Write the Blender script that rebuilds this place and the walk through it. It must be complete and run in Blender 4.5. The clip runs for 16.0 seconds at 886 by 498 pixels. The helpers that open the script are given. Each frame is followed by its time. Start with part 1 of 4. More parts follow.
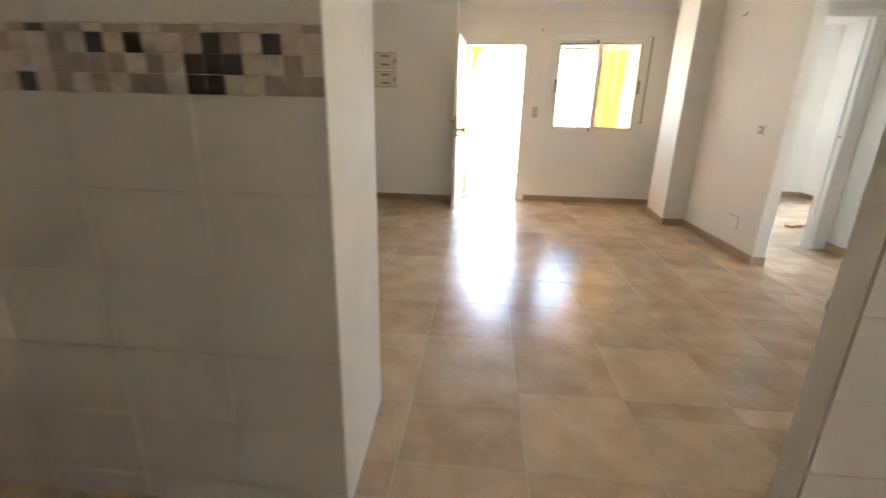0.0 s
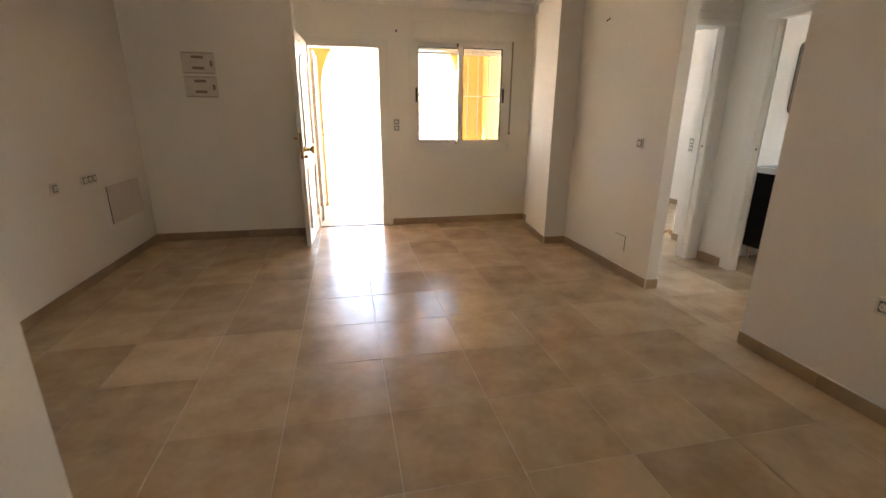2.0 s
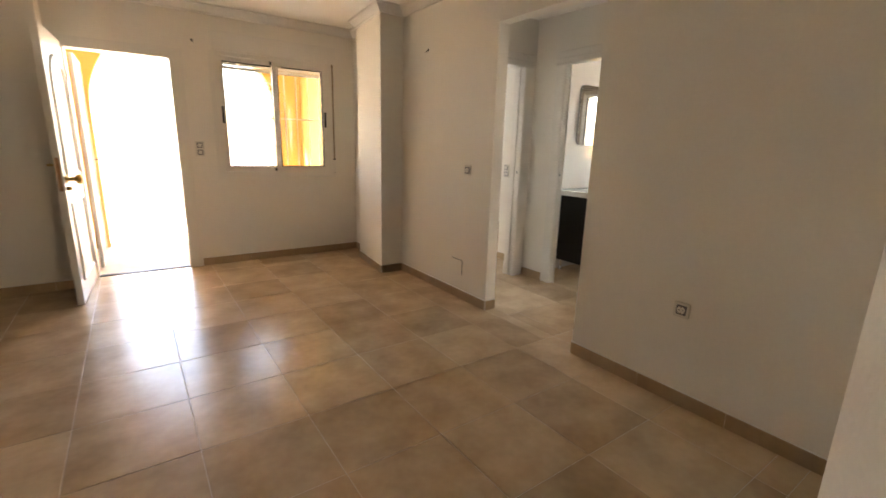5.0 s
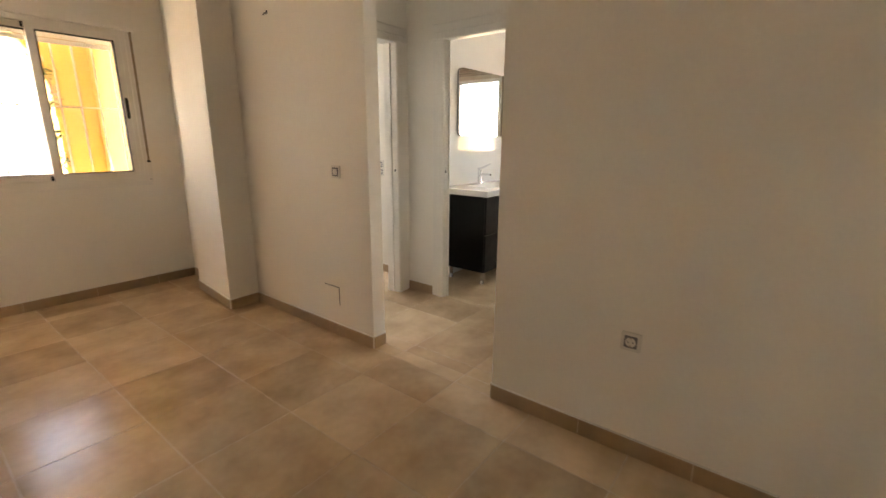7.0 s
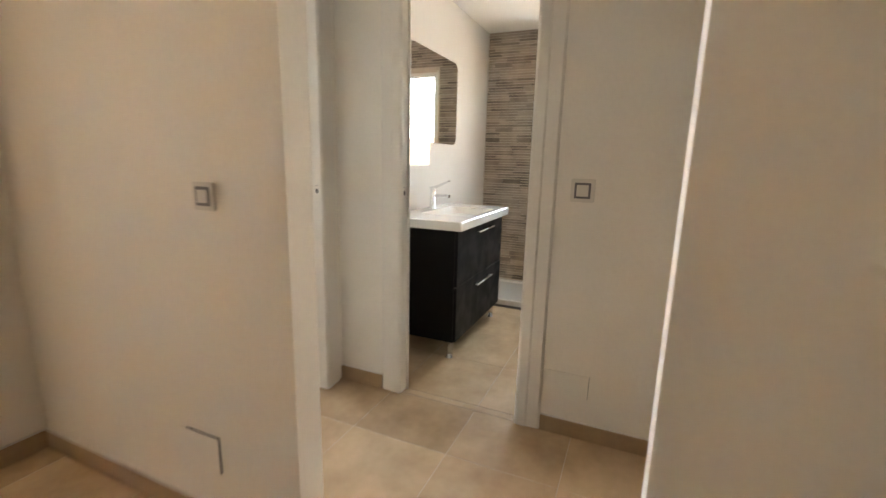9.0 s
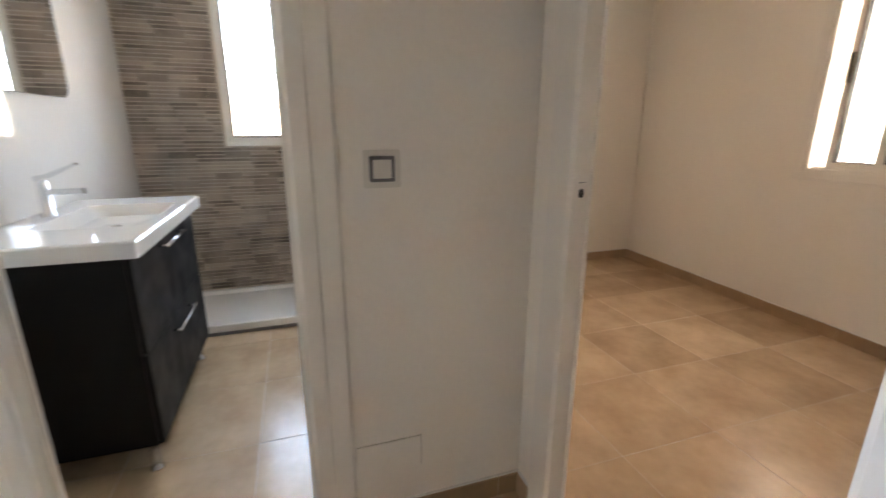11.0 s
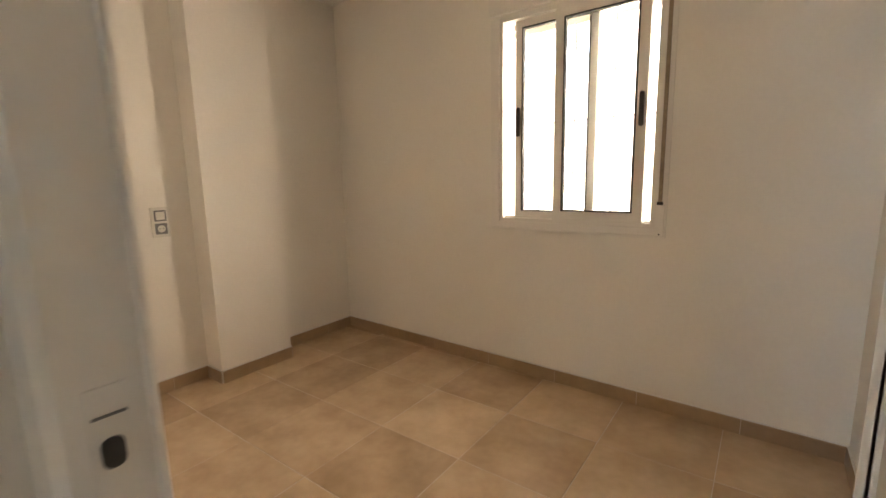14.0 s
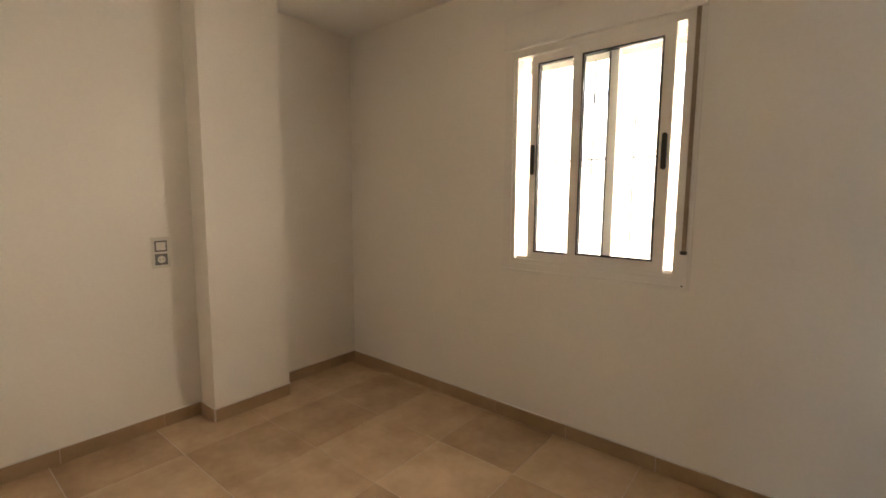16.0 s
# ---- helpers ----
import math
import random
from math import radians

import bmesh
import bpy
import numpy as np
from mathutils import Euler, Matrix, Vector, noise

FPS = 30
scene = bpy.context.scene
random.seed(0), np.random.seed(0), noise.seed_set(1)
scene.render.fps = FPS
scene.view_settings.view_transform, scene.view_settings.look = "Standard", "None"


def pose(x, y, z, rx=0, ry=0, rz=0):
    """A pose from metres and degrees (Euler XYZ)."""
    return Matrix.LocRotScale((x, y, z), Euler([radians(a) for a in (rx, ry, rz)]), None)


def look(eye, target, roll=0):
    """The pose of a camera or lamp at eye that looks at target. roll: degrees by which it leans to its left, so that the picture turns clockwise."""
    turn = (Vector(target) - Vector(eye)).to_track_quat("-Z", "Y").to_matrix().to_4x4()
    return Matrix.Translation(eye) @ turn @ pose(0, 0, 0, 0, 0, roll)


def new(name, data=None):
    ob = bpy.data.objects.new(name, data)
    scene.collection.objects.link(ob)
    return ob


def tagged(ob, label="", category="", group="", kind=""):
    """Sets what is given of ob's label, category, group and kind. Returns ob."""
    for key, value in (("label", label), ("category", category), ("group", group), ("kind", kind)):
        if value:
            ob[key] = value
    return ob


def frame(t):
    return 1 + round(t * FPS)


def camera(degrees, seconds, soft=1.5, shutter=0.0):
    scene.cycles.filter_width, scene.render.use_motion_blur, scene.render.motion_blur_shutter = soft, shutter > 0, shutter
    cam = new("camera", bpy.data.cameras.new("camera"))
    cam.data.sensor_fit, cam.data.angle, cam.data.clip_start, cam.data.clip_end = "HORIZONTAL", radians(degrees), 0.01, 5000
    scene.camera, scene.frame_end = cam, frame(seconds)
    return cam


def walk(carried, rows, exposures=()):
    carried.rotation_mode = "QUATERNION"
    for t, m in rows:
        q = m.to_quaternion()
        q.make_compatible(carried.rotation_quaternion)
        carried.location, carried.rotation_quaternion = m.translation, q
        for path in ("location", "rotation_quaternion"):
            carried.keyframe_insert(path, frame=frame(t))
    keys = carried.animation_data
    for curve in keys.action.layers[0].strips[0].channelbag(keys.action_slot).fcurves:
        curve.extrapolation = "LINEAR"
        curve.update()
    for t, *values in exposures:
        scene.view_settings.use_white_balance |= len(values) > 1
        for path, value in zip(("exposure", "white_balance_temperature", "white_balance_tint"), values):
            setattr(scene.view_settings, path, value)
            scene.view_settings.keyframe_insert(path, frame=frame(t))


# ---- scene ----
cam = camera(90.5, 16.0, shutter=0.5)
PATH = [
    (0, (1.547, 0.979, 1.239), (1.391, 2.878, 0.631), 1.4),
    (0.5, (1.596, 1.218, 1.262), (1.678, 3.121, 0.653), 2.3),
    (1, (1.638, 1.452, 1.256), (1.841, 3.349, 0.653), 2.7),
    (1.5, (1.634, 1.745, 1.27), (1.942, 3.63, 0.676), 0.9),
    (2, (1.621, 1.932, 1.324), (2.032, 3.802, 0.746), 0.4),
    (2.5, (1.614, 2.04, 1.364), (2.023, 3.918, 0.814), 0.2),
    (3, (1.61, 2.106, 1.375), (2.113, 3.973, 0.864), 0.5),
    (3.5, (1.612, 2.148, 1.385), (2.299, 3.961, 0.895), 0.6),
    (4, (1.612, 2.155, 1.361), (2.431, 3.917, 0.888), 1.0),
    (4.5, (1.589, 2.175, 1.337), (2.589, 3.846, 0.879), 1.8),
    (5, (1.651, 2.213, 1.332), (2.772, 3.803, 0.869), 1.6),
    (5.2, (1.661, 2.25, 1.34), (2.842, 3.796, 0.877), 1.7),
    (7.3, (2.253, 3.067, 1.336), (3.814, 4.225, 0.862), 0.4),
    (7.5, (2.348, 3.228, 1.324), (3.921, 4.376, 0.866), 0.4),
    (8, (2.572, 3.51, 1.328), (4.163, 4.632, 0.872), 0.6),
    (8.2, (2.659, 3.609, 1.281), (4.286, 4.686, 0.841), 0.7),
    (10.3, (3.671, 4.389, 1.237), (5.614, 4.39, 0.763), -0.6),
    (10.5, (3.736, 4.402, 1.248), (5.666, 4.247, 0.746), -1.4),
    (11, (3.846, 4.417, 1.233), (5.676, 3.806, 0.704), 0.2),
    (11.5, (3.974, 4.328, 1.233), (5.661, 3.408, 0.678), 0.0),
    (12, (4.107, 4.224, 1.224), (5.6, 3.016, 0.663), 0.5),
    (12.5, (4.199, 4.142, 1.222), (5.512, 2.746, 0.651), 0.2),
    (13, (4.315, 4.038, 1.23), (5.53, 2.54, 0.702), -0.4),
    (13.5, (4.387, 3.921, 1.244), (5.583, 2.371, 0.836), -1.2),
    (14, (4.434, 3.829, 1.256), (5.603, 2.238, 0.936), -1.2),
    (14.5, (4.442, 3.761, 1.244), (5.602, 2.156, 0.967), -1.0),
    (15, (4.474, 3.742, 1.269), (5.617, 2.124, 0.994), -0.7),
    (15.5, (4.471, 3.694, 1.289), (5.64, 2.091, 1.041), -0.3),
    (16, (4.471, 3.68, 1.338), (5.71, 2.125, 1.121), 0.4),
]
EXPOSURES = [(0.0, 5.35, 7000, 11), (0.5, 5.2, 7300, 14), (1.0, 5.0, 7750, 16), (2.5, 4.36, 8600, 19), (4.2, 4.46, 8850, 19), (5.2, 4.48, 9000, 19), (7.4, 4.62, 9300, 18), (8.2, 4.68, 9500, 17), (10.3, 4.93, 7200, 20), (11.0, 4.64, 7400, 19), (12.5, 4.40, 7600, 17), (14.0, 4.42, 7900, 15), (16.0, 4.08, 7900, 15)]
walk(cam, [(t, look(eye, target, roll)) for t, eye, target, roll in PATH], EXPOSURES)

# ---- light: clear sky, high sun that stays on the terrace ----
world = bpy.data.worlds.new("sky")
scene.world = world
world.use_nodes = True
wn = world.node_tree
sky = wn.nodes.new("ShaderNodeTexSky")
sky.sky_type = "NISHITA"
sky.sun_disc = False
sky.sun_elevation = radians(58)
sky.sun_rotation = radians(-70)
wn.nodes["Background"].inputs["Strength"].default_value = 0.15
wn.links.new(sky.outputs[0], wn.nodes["Background"].inputs["Color"])
sun_data = bpy.data.lights.new("sun", "SUN")
sun_data.energy, sun_data.angle, sun_data.color = 5.0, radians(0.5), (1.0, 0.92, 0.82)
sun = new("sun", sun_data)
sun.matrix_world = look((-60, 22, 82), (0, 0, 0))


def area_lamp(name, eye, target, w, h, watts, colour):
    """Daylight of an opening: a rectangle of sky just outside it; also the kitchen fill."""
    d = bpy.data.lights.new(name, "AREA")
    d.shape, d.size, d.size_y, d.energy, d.color = "RECTANGLE", w, h, watts, colour
    ob = new(name, d)
    ob.matrix_world = look(eye, target)
    return ob


area_lamp("daylight_bedroom", (4.85, 0.74, 1.68), (6.4, 2.7, 1.1), 1.25, 1.4, 4.2, (1.0, 0.95, 0.88))
area_lamp("daylight_bathroom", (7.75, 4.5, 1.7), (5.5, 4.6, 1.2), 0.9, 1.2, 1.9, (0.54, 0.76, 1.0))
area_lamp("daylight_back_bedroom", (5.5, 9.35, 1.7), (5.1, 6.5, 1.0), 1.4, 1.4, 5.6, (0.50, 0.69, 1.0))
# added fill for the kitchen, set outside an assumed, unseen window
area_lamp("fill_kitchen", (3.05, -1.45, 1.6), (2.6, 1.5, 1.2), 0.85, 1.05, 0.25, (1.0, 0.95, 0.88))

# ---- materials ----


def node_mat(name, colour, rough=0.5, metal=0.0, var=0.08, scale=3.0, fine=60.0, bump=0.0, bump_scale=90.0,
             random_by="", spread=0.0, clouds=None, rough_var=0.08, coat=0.0, specular=0.5):
    """A surface with broad and fine variation of colour and gloss, and fine relief."""
    m = bpy.data.materials.new(name)
    m.use_nodes = True
    nt = m.node_tree
    b = nt.nodes["Principled BSDF"]
    b.inputs["Metallic"].default_value = metal
    b.inputs["Coat Weight"].default_value = coat
    b.inputs["Specular IOR Level"].default_value = specular
    geo = nt.nodes.new("ShaderNodeNewGeometry")
    n1 = nt.nodes.new("ShaderNodeTexNoise")
    n1.inputs["Scale"].default_value, n1.inputs["Detail"].default_value = scale, 1.5
    n2 = nt.nodes.new("ShaderNodeTexNoise")
    n2.inputs["Scale"].default_value, n2.inputs["Detail"].default_value = fine, 1.0
    nt.links.new(geo.outputs["Position"], n1.inputs["Vector"])
    nt.links.new(geo.outputs["Position"], n2.inputs["Vector"])
    mix = nt.nodes.new("ShaderNodeMath")
    mix.operation = "MULTIPLY_ADD"
    nt.links.new(n2.outputs["Fac"], mix.inputs[0])
    mix.inputs[1].default_value = 0.35
    nt.links.new(n1.outputs["Fac"], mix.inputs[2])
    fac = mix.outputs[0]
    if random_by:
        if random_by == "object":
            src = nt.nodes.new("ShaderNodeObjectInfo").outputs["Random"]
        else:
            src = geo.outputs["Random Per Island"]
        add = nt.nodes.new("ShaderNodeMath")
        add.operation = "MULTIPLY_ADD"
        nt.links.new(src, add.inputs[0])
        add.inputs[1].default_value = spread
        nt.links.new(fac, add.inputs[2])
        fac = add.outputs[0]
    centre = 0.675 + (spread * 0.5 if random_by else 0)
    width = 0.22 + (spread * 0.5 if random_by else 0)
    even = nt.nodes.new("ShaderNodeMapRange")
    even.inputs["From Min"].default_value, even.inputs["From Max"].default_value = centre - width, centre + width
    nt.links.new(fac, even.inputs["Value"])
    blend = nt.nodes.new("ShaderNodeMix")
    blend.data_type = "RGBA"
    dark = clouds or [max(0.0, c * (1 - var)) for c in colour]
    light = [min(1.0, c * (1 + var)) for c in colour]
    blend.inputs[6].default_value, blend.inputs[7].default_value = (*dark, 1), (*light, 1)
    nt.links.new(even.outputs["Result"], blend.inputs[0])
    nt.links.new(blend.outputs[2], b.inputs["Base Color"])
    rr = nt.nodes.new("ShaderNodeMapRange")
    rr.inputs["From Min"].default_value, rr.inputs["From Max"].default_value = 0.35, 0.65
    rr.inputs["To Min"].default_value, rr.inputs["To Max"].default_value = (max(0.29, rough - rough_var) if rough >= 0.29 else max(0.02, rough - rough_var)), min(1, rough + rough_var)
    nt.links.new(n1.outputs["Fac"], rr.inputs["Value"])
    nt.links.new(rr.outputs["Result"], b.inputs["Roughness"])
    if bump:
        n3 = nt.nodes.new("ShaderNodeTexNoise")
        n3.inputs["Scale"].default_value, n3.inputs["Detail"].default_value = bump_scale, 4.0
        nt.links.new(geo.outputs["Position"], n3.inputs["Vector"])
        bp = nt.nodes.new("ShaderNodeBump")
        bp.inputs["Strength"].default_value, bp.inputs["Distance"].default_value = min(1.0, bump), 0.004
        nt.links.new(n3.outputs["Fac"], bp.inputs["Height"])
        nt.links.new(bp.outputs["Normal"], b.inputs["Normal"])
    return m


def glass_mat(name):
    m = bpy.data.materials.new(name)
    m.use_nodes = True
    b = m.node_tree.nodes["Principled BSDF"]
    b.inputs["Base Color"].default_value = (0.96, 0.98, 0.97, 1)
    b.inputs["Roughness"].default_value = 0.0
    b.inputs["IOR"].default_value = 1.45
    b.inputs["Transmission Weight"].default_value = 1.0
    return m


PLASTER = node_mat("wall_plaster", (0.875, 0.825, 0.745), 0.75, var=0.03, scale=1.2, bump=0.25, bump_scale=55)
STUCCO = node_mat("rough_stucco", (0.875, 0.825, 0.745), 0.8, var=0.04, scale=2.0, bump=0.9, bump_scale=38)
CEILING = node_mat("ceiling_paint", (0.87, 0.84, 0.79), 0.8, var=0.03, scale=1.0, bump=0.1)
TILE = node_mat("floor_tile", (0.64, 0.46, 0.30), 0.235, var=0.10, scale=4.5, fine=22, random_by="object", spread=0.45,
                clouds=(0.42, 0.285, 0.175), specular=0.46, bump=0.03, bump_scale=18, rough_var=0.03)
SKIRT = node_mat("skirting_tile", (0.40, 0.268, 0.155), 0.37, var=0.14, scale=5, fine=30, random_by="object", spread=0.12)
GROUT = node_mat("grout", (0.64, 0.54, 0.43), 0.8, var=0.12, scale=8)
WOODWHITE = node_mat("white_lacquer", (0.84, 0.795, 0.725), 0.35, var=0.03, scale=2, bump=0.05)
ALU = node_mat("white_aluminium", (0.84, 0.795, 0.725), 0.4, var=0.03, scale=4)
PLASTIC = node_mat("ivory_plastic", (0.72, 0.68, 0.60), 0.4, var=0.03, scale=10)
GREYTRIM = node_mat("grey_insert", (0.17, 0.16, 0.155), 0.35, var=0.1, scale=20)
COVER = node_mat("cover_paint", (0.74, 0.63, 0.52), 0.6, var=0.05, scale=4, bump=0.1)
BOXPLASTIC = node_mat("beige_box_plastic", (0.68, 0.62, 0.53), 0.5, var=0.05, scale=10)
LABELBAR = node_mat("label_brown", (0.30, 0.21, 0.14), 0.6, var=0.1, scale=40)
BLACK = node_mat("black_plastic", (0.025, 0.02, 0.018), 0.45, var=0.1, scale=20)
RUBBER = node_mat("black_gasket", (0.02, 0.02, 0.02), 0.7, var=0.1, scale=20)
BRASS = node_mat("aged_brass", (0.62, 0.40, 0.12), 0.34, metal=1.0, var=0.2, scale=20, rough_var=0.04)
WOODEDGE = node_mat("brown_lock_plate", (0.33, 0.17, 0.08), 0.45, var=0.2, scale=15)
STRAP = node_mat("shutter_strap", (0.33, 0.25, 0.17), 0.85, var=0.15, scale=60)
YELLOW = node_mat("yellow_render", (0.53, 0.355, 0.12), 0.85, var=0.06, scale=1.5, bump=0.5, bump_scale=60)
TERRACE = node_mat("terrace_tile", (0.45, 0.41, 0.36), 0.6, var=0.08, scale=4, random_by="island", spread=0.1)
GROUND = node_mat("pale_ground", (0.44, 0.41, 0.37), 0.9, var=0.1, scale=0.6, fine=12)
IRON = node_mat("white_iron", (0.6, 0.58, 0.55), 0.45, var=0.05, scale=12)
# white iron darkened in colour, so backlit bars show against bright windows
GRILLE = node_mat("backlit_white_iron", (0.42, 0.40, 0.38), 0.5, var=0.1, scale=12)
GATEPANEL = node_mat("beige_gate_panel", (0.24, 0.175, 0.095), 0.5, var=0.05, scale=6)
BATHTILE = node_mat("bathroom_white_tile", (0.80, 0.745, 0.685), 0.04, var=0.02, scale=3, rough_var=0.01)
STRIP = node_mat("strip_mosaic", (0.42, 0.335, 0.27), 0.4, var=0.35, scale=6, fine=70, random_by="island", spread=0.55,
                 clouds=(0.12, 0.09, 0.07))
STRIP_PIECE = node_mat("strip_mosaic_piece", (0.42, 0.335, 0.27), 0.4, var=0.35, scale=6, fine=70, random_by="object", spread=0.55,
                       clouds=(0.12, 0.09, 0.07))
SEALANT = node_mat("white_sealant", (0.78, 0.75, 0.70), 0.6, var=0.04, scale=20)
DARKWOOD = node_mat("wenge_front", (0.007, 0.005, 0.005), 0.50, var=0.25, scale=9, fine=120, specular=0.25)
CERAMIC = node_mat("white_ceramic", (0.82, 0.785, 0.74), 0.08, var=0.01, scale=3, rough_var=0.02)
CHROME = node_mat("chrome", (0.75, 0.75, 0.76), 0.12, metal=1.0, var=0.02, scale=20, rough_var=0.03)
MIRROR = node_mat("mirror_silver", (0.9, 0.9, 0.9), 0.02, metal=1.0, var=0.005, scale=2, rough_var=0.0)
KGROUT = node_mat("kitchen_grout", (0.42, 0.37, 0.30), 0.7, var=0.06, scale=8)
KTILE = node_mat("kitchen_wall_tile", (0.44, 0.385, 0.315), 0.37, var=0.03, scale=5, random_by="object", spread=0.05)
MOSAIC_D = node_mat("mosaic_dark_brown", (0.03, 0.021, 0.016), 0.36, var=0.3, scale=30, random_by="object", spread=0.3)
MOSAIC_M = node_mat("mosaic_mid_brown", (0.22, 0.165, 0.12), 0.36, var=0.2, scale=30, random_by="object", spread=0.3)
MOSAIC_L = node_mat("mosaic_beige", (0.38, 0.30, 0.225), 0.36, var=0.2, scale=30, random_by="object", spread=0.3)
NAVY = node_mat("dark_blue_panel", (0.012, 0.015, 0.026), 0.45, var=0.2, scale=4, specular=0.2)
PINE = node_mat("raw_pine", (0.45, 0.26, 0.12), 0.6, var=0.25, scale=12, fine=120)
LEAF = node_mat("leaf_green", (0.08, 0.12, 0.04), 0.6, var=0.3, scale=20, random_by="island", spread=0.3)
PETAL = node_mat("pale_pink_petal", (0.62, 0.30, 0.28), 0.7, var=0.15, scale=20, random_by="island", spread=0.3)
GLASS = glass_mat("window_glass")

# ---- mesh helpers ----


def add_box(bm, x0, x1, y0, y1, z0, z1, bevel=0.0):
    vs = [bm.verts.new((x, y, z)) for x in (x0, x1) for y in (y0, y1) for z in (z0, z1)]
    fs = [bm.faces.new([vs[i] for i in q]) for q in
          ((0, 1, 3, 2), (4, 6, 7, 5), (0, 4, 5, 1), (2, 3, 7, 6), (0, 2, 6, 4), (1, 5, 7, 3))]
    if bevel:
        es = list({e for f in fs for e in f.edges})
        bmesh.ops.bevel(bm, geom=es, offset=bevel, segments=2, affect="EDGES", profile=0.6)
    return bm


def box(x0, x1, y0, y1, z0, z1, bevel=0.0):
    return add_box(bmesh.new(), x0, x1, y0, y1, z0, z1, bevel)


def boxes(rows):
    bm = bmesh.new()
    for r in rows:
        add_box(bm, *r)
    return bm


def add_prism(bm, pts, axis, a, b):
    """Extrude the outline pts (pairs) along an axis from a to b."""
    def at(p, q, v):
        return {"x": (v, p, q), "y": (p, v, q), "z": (p, q, v)}[axis]
    lo = [bm.verts.new(at(p, q, a)) for p, q in pts]
    hi = [bm.verts.new(at(p, q, b)) for p, q in pts]
    n = len(pts)
    bm.faces.new(lo)
    bm.faces.new(hi[::-1])
    for i in range(n):
        j = (i + 1) % n
        bm.faces.new((lo[j], lo[i], hi[i], hi[j]))
    bmesh.ops.recalc_face_normals(bm, faces=bm.faces)
    return bm


def prism(pts, axis, a, b):
    return add_prism(bmesh.new(), pts, axis, a, b)


def add_rod(bm, p, q, r, n=10):
    """A round bar from p to q."""
    p, q = Vector(p), Vector(q)
    turn = (q - p).to_track_quat("Z", "Y").to_matrix().to_4x4()
    made = bmesh.ops.create_cone(bm, cap_ends=True, segments=n, radius1=r, radius2=r, depth=(q - p).length,
                                 matrix=Matrix.Translation((p + q) / 2) @ turn)
    for v in made["verts"]:
        for f in v.link_faces:
            f.smooth = len(f.verts) == 4
    return bm


def add_lathe(bm, profile, centre, axis="z", n=20):
    """Turn pairs (radius, along) round an axis through centre."""
    rings = []
    for r, h in profile:
        ring = []
        for k in range(n):
            a = 2 * math.pi * k / n
            u, v = r * math.cos(a), r * math.sin(a)
            d = {"z": (u, v, h), "y": (u, h, v), "x": (h, u, v)}[axis]
            ring.append(bm.verts.new(Vector(centre) + Vector(d)))
        rings.append(ring)
    for a, b in zip(rings, rings[1:]):
        for k in range(n):
            f = bm.faces.new((a[k], a[(k + 1) % n], b[(k + 1) % n], b[k]))
            f.smooth = True
    bm.faces.new(rings[0][::-1])
    bm.faces.new(rings[-1])
    bmesh.ops.recalc_face_normals(bm, faces=bm.faces)
    return bm


def rounded(w, h, r, n=5):
    """Outline of a rounded rectangle from (0, 0) to (w, h)."""
    pts = []
    for cx, cy, a0 in ((w - r, r, -90), (w - r, h - r, 0), (r, h - r, 90), (r, r, 180)):
        for k in range(n + 1):
            a = radians(a0 + 90 * k / n)
            pts.append((cx + r * math.cos(a), cy + r * math.sin(a)))
    return pts


def part(name, bm, material, parent=None, label=""):
    me = bpy.data.meshes.new(name)
    bm.to_mesh(me)
    bm.free()
    me.materials.append(material)
    ob = new(name, me)
    if parent:
        ob.parent = parent
    if label:
        ob["label"] = label
    return ob


def thing(name, m, label, category, group="", kind=""):
    ob = new(name)
    ob.matrix_world = m
    ob.empty_display_size = 0.1
    return tagged(ob, label, category, group, kind)


def structure(name, bm, material, label, category):
    return tagged(part(name, bm, material), label, category, kind="structure")

# ---- structure: floor slab, walls, ceilings ----
XW, XE = -0.43, 3.93            # living room west and east faces
YN, YP = 7.39, 7.115            # north face beside the door, and of the thicker part
CEIL = 2.58
HX = 4.98                       # hall east face
HS, HN, HB, HT = 3.757, 5.45, 3.72, 0.05             # hall south and north faces
BX, BS, SKEW = 7.295, 1.325, 0.029             # bedroom east and south faces
TOP = 2.75

floor = structure("floor", box(-0.6, 7.5, -1.3, 8.75, -0.2, -0.0016), GROUT,
                  "beige square porcelain tile floor with pale joints", "floor")

structure("wall_west", box(XW - 0.15, XW, -1.2, 7.62, 0, TOP), PLASTER, "plain cream plaster wall with low sockets", "wall")
structure("wall_north_thick", boxes([(XW, 1.165, YP, 7.62, 0, TOP)]), PLASTER, "cream plaster wall set forward beside the front door", "wall")
D0, D1, DT = 1.25, 2.08, 2.09   # front door opening
W0, W1, WZ0, WZ1 = 2.435, 3.62, 0.955, 2.18  # living room window opening
structure("wall_north", boxes([
    (1.165, D0, YN, 7.62, 0, TOP), (D0, D1, YN, 7.62, DT, TOP), (D1, W0, YN, 7.62, 0, TOP),
    (W0, W1, YN, 7.62, 0, WZ0), (W0, W1, YN, 7.62, WZ1, TOP), (W1, XE, YN, 7.62, 0, TOP)]),
    PLASTER, "cream plaster wall with the front door and a sliding window", "wall")
O0, O1, OZ = 3.92, 4.82, 2.20   # opening to the hall
EW = 0.10
structure("wall_east", boxes([
    (XE, XE + EW, 2.09, O0, 0, TOP), (XE, XE + EW, O0, O1, OZ, TOP), (XE, XE + EW, O1, 7.62, 0, TOP)]),
    PLASTER, "cream plaster wall with an open passage to the hall", "wall")
structure("pillar", prism([(3.687, 6.21), (XE, 6.21), (XE, 6.93), (3.77, 6.93)], "z", 0, TOP), PLASTER, "square cream plastered pillar against the wall", "pillar")
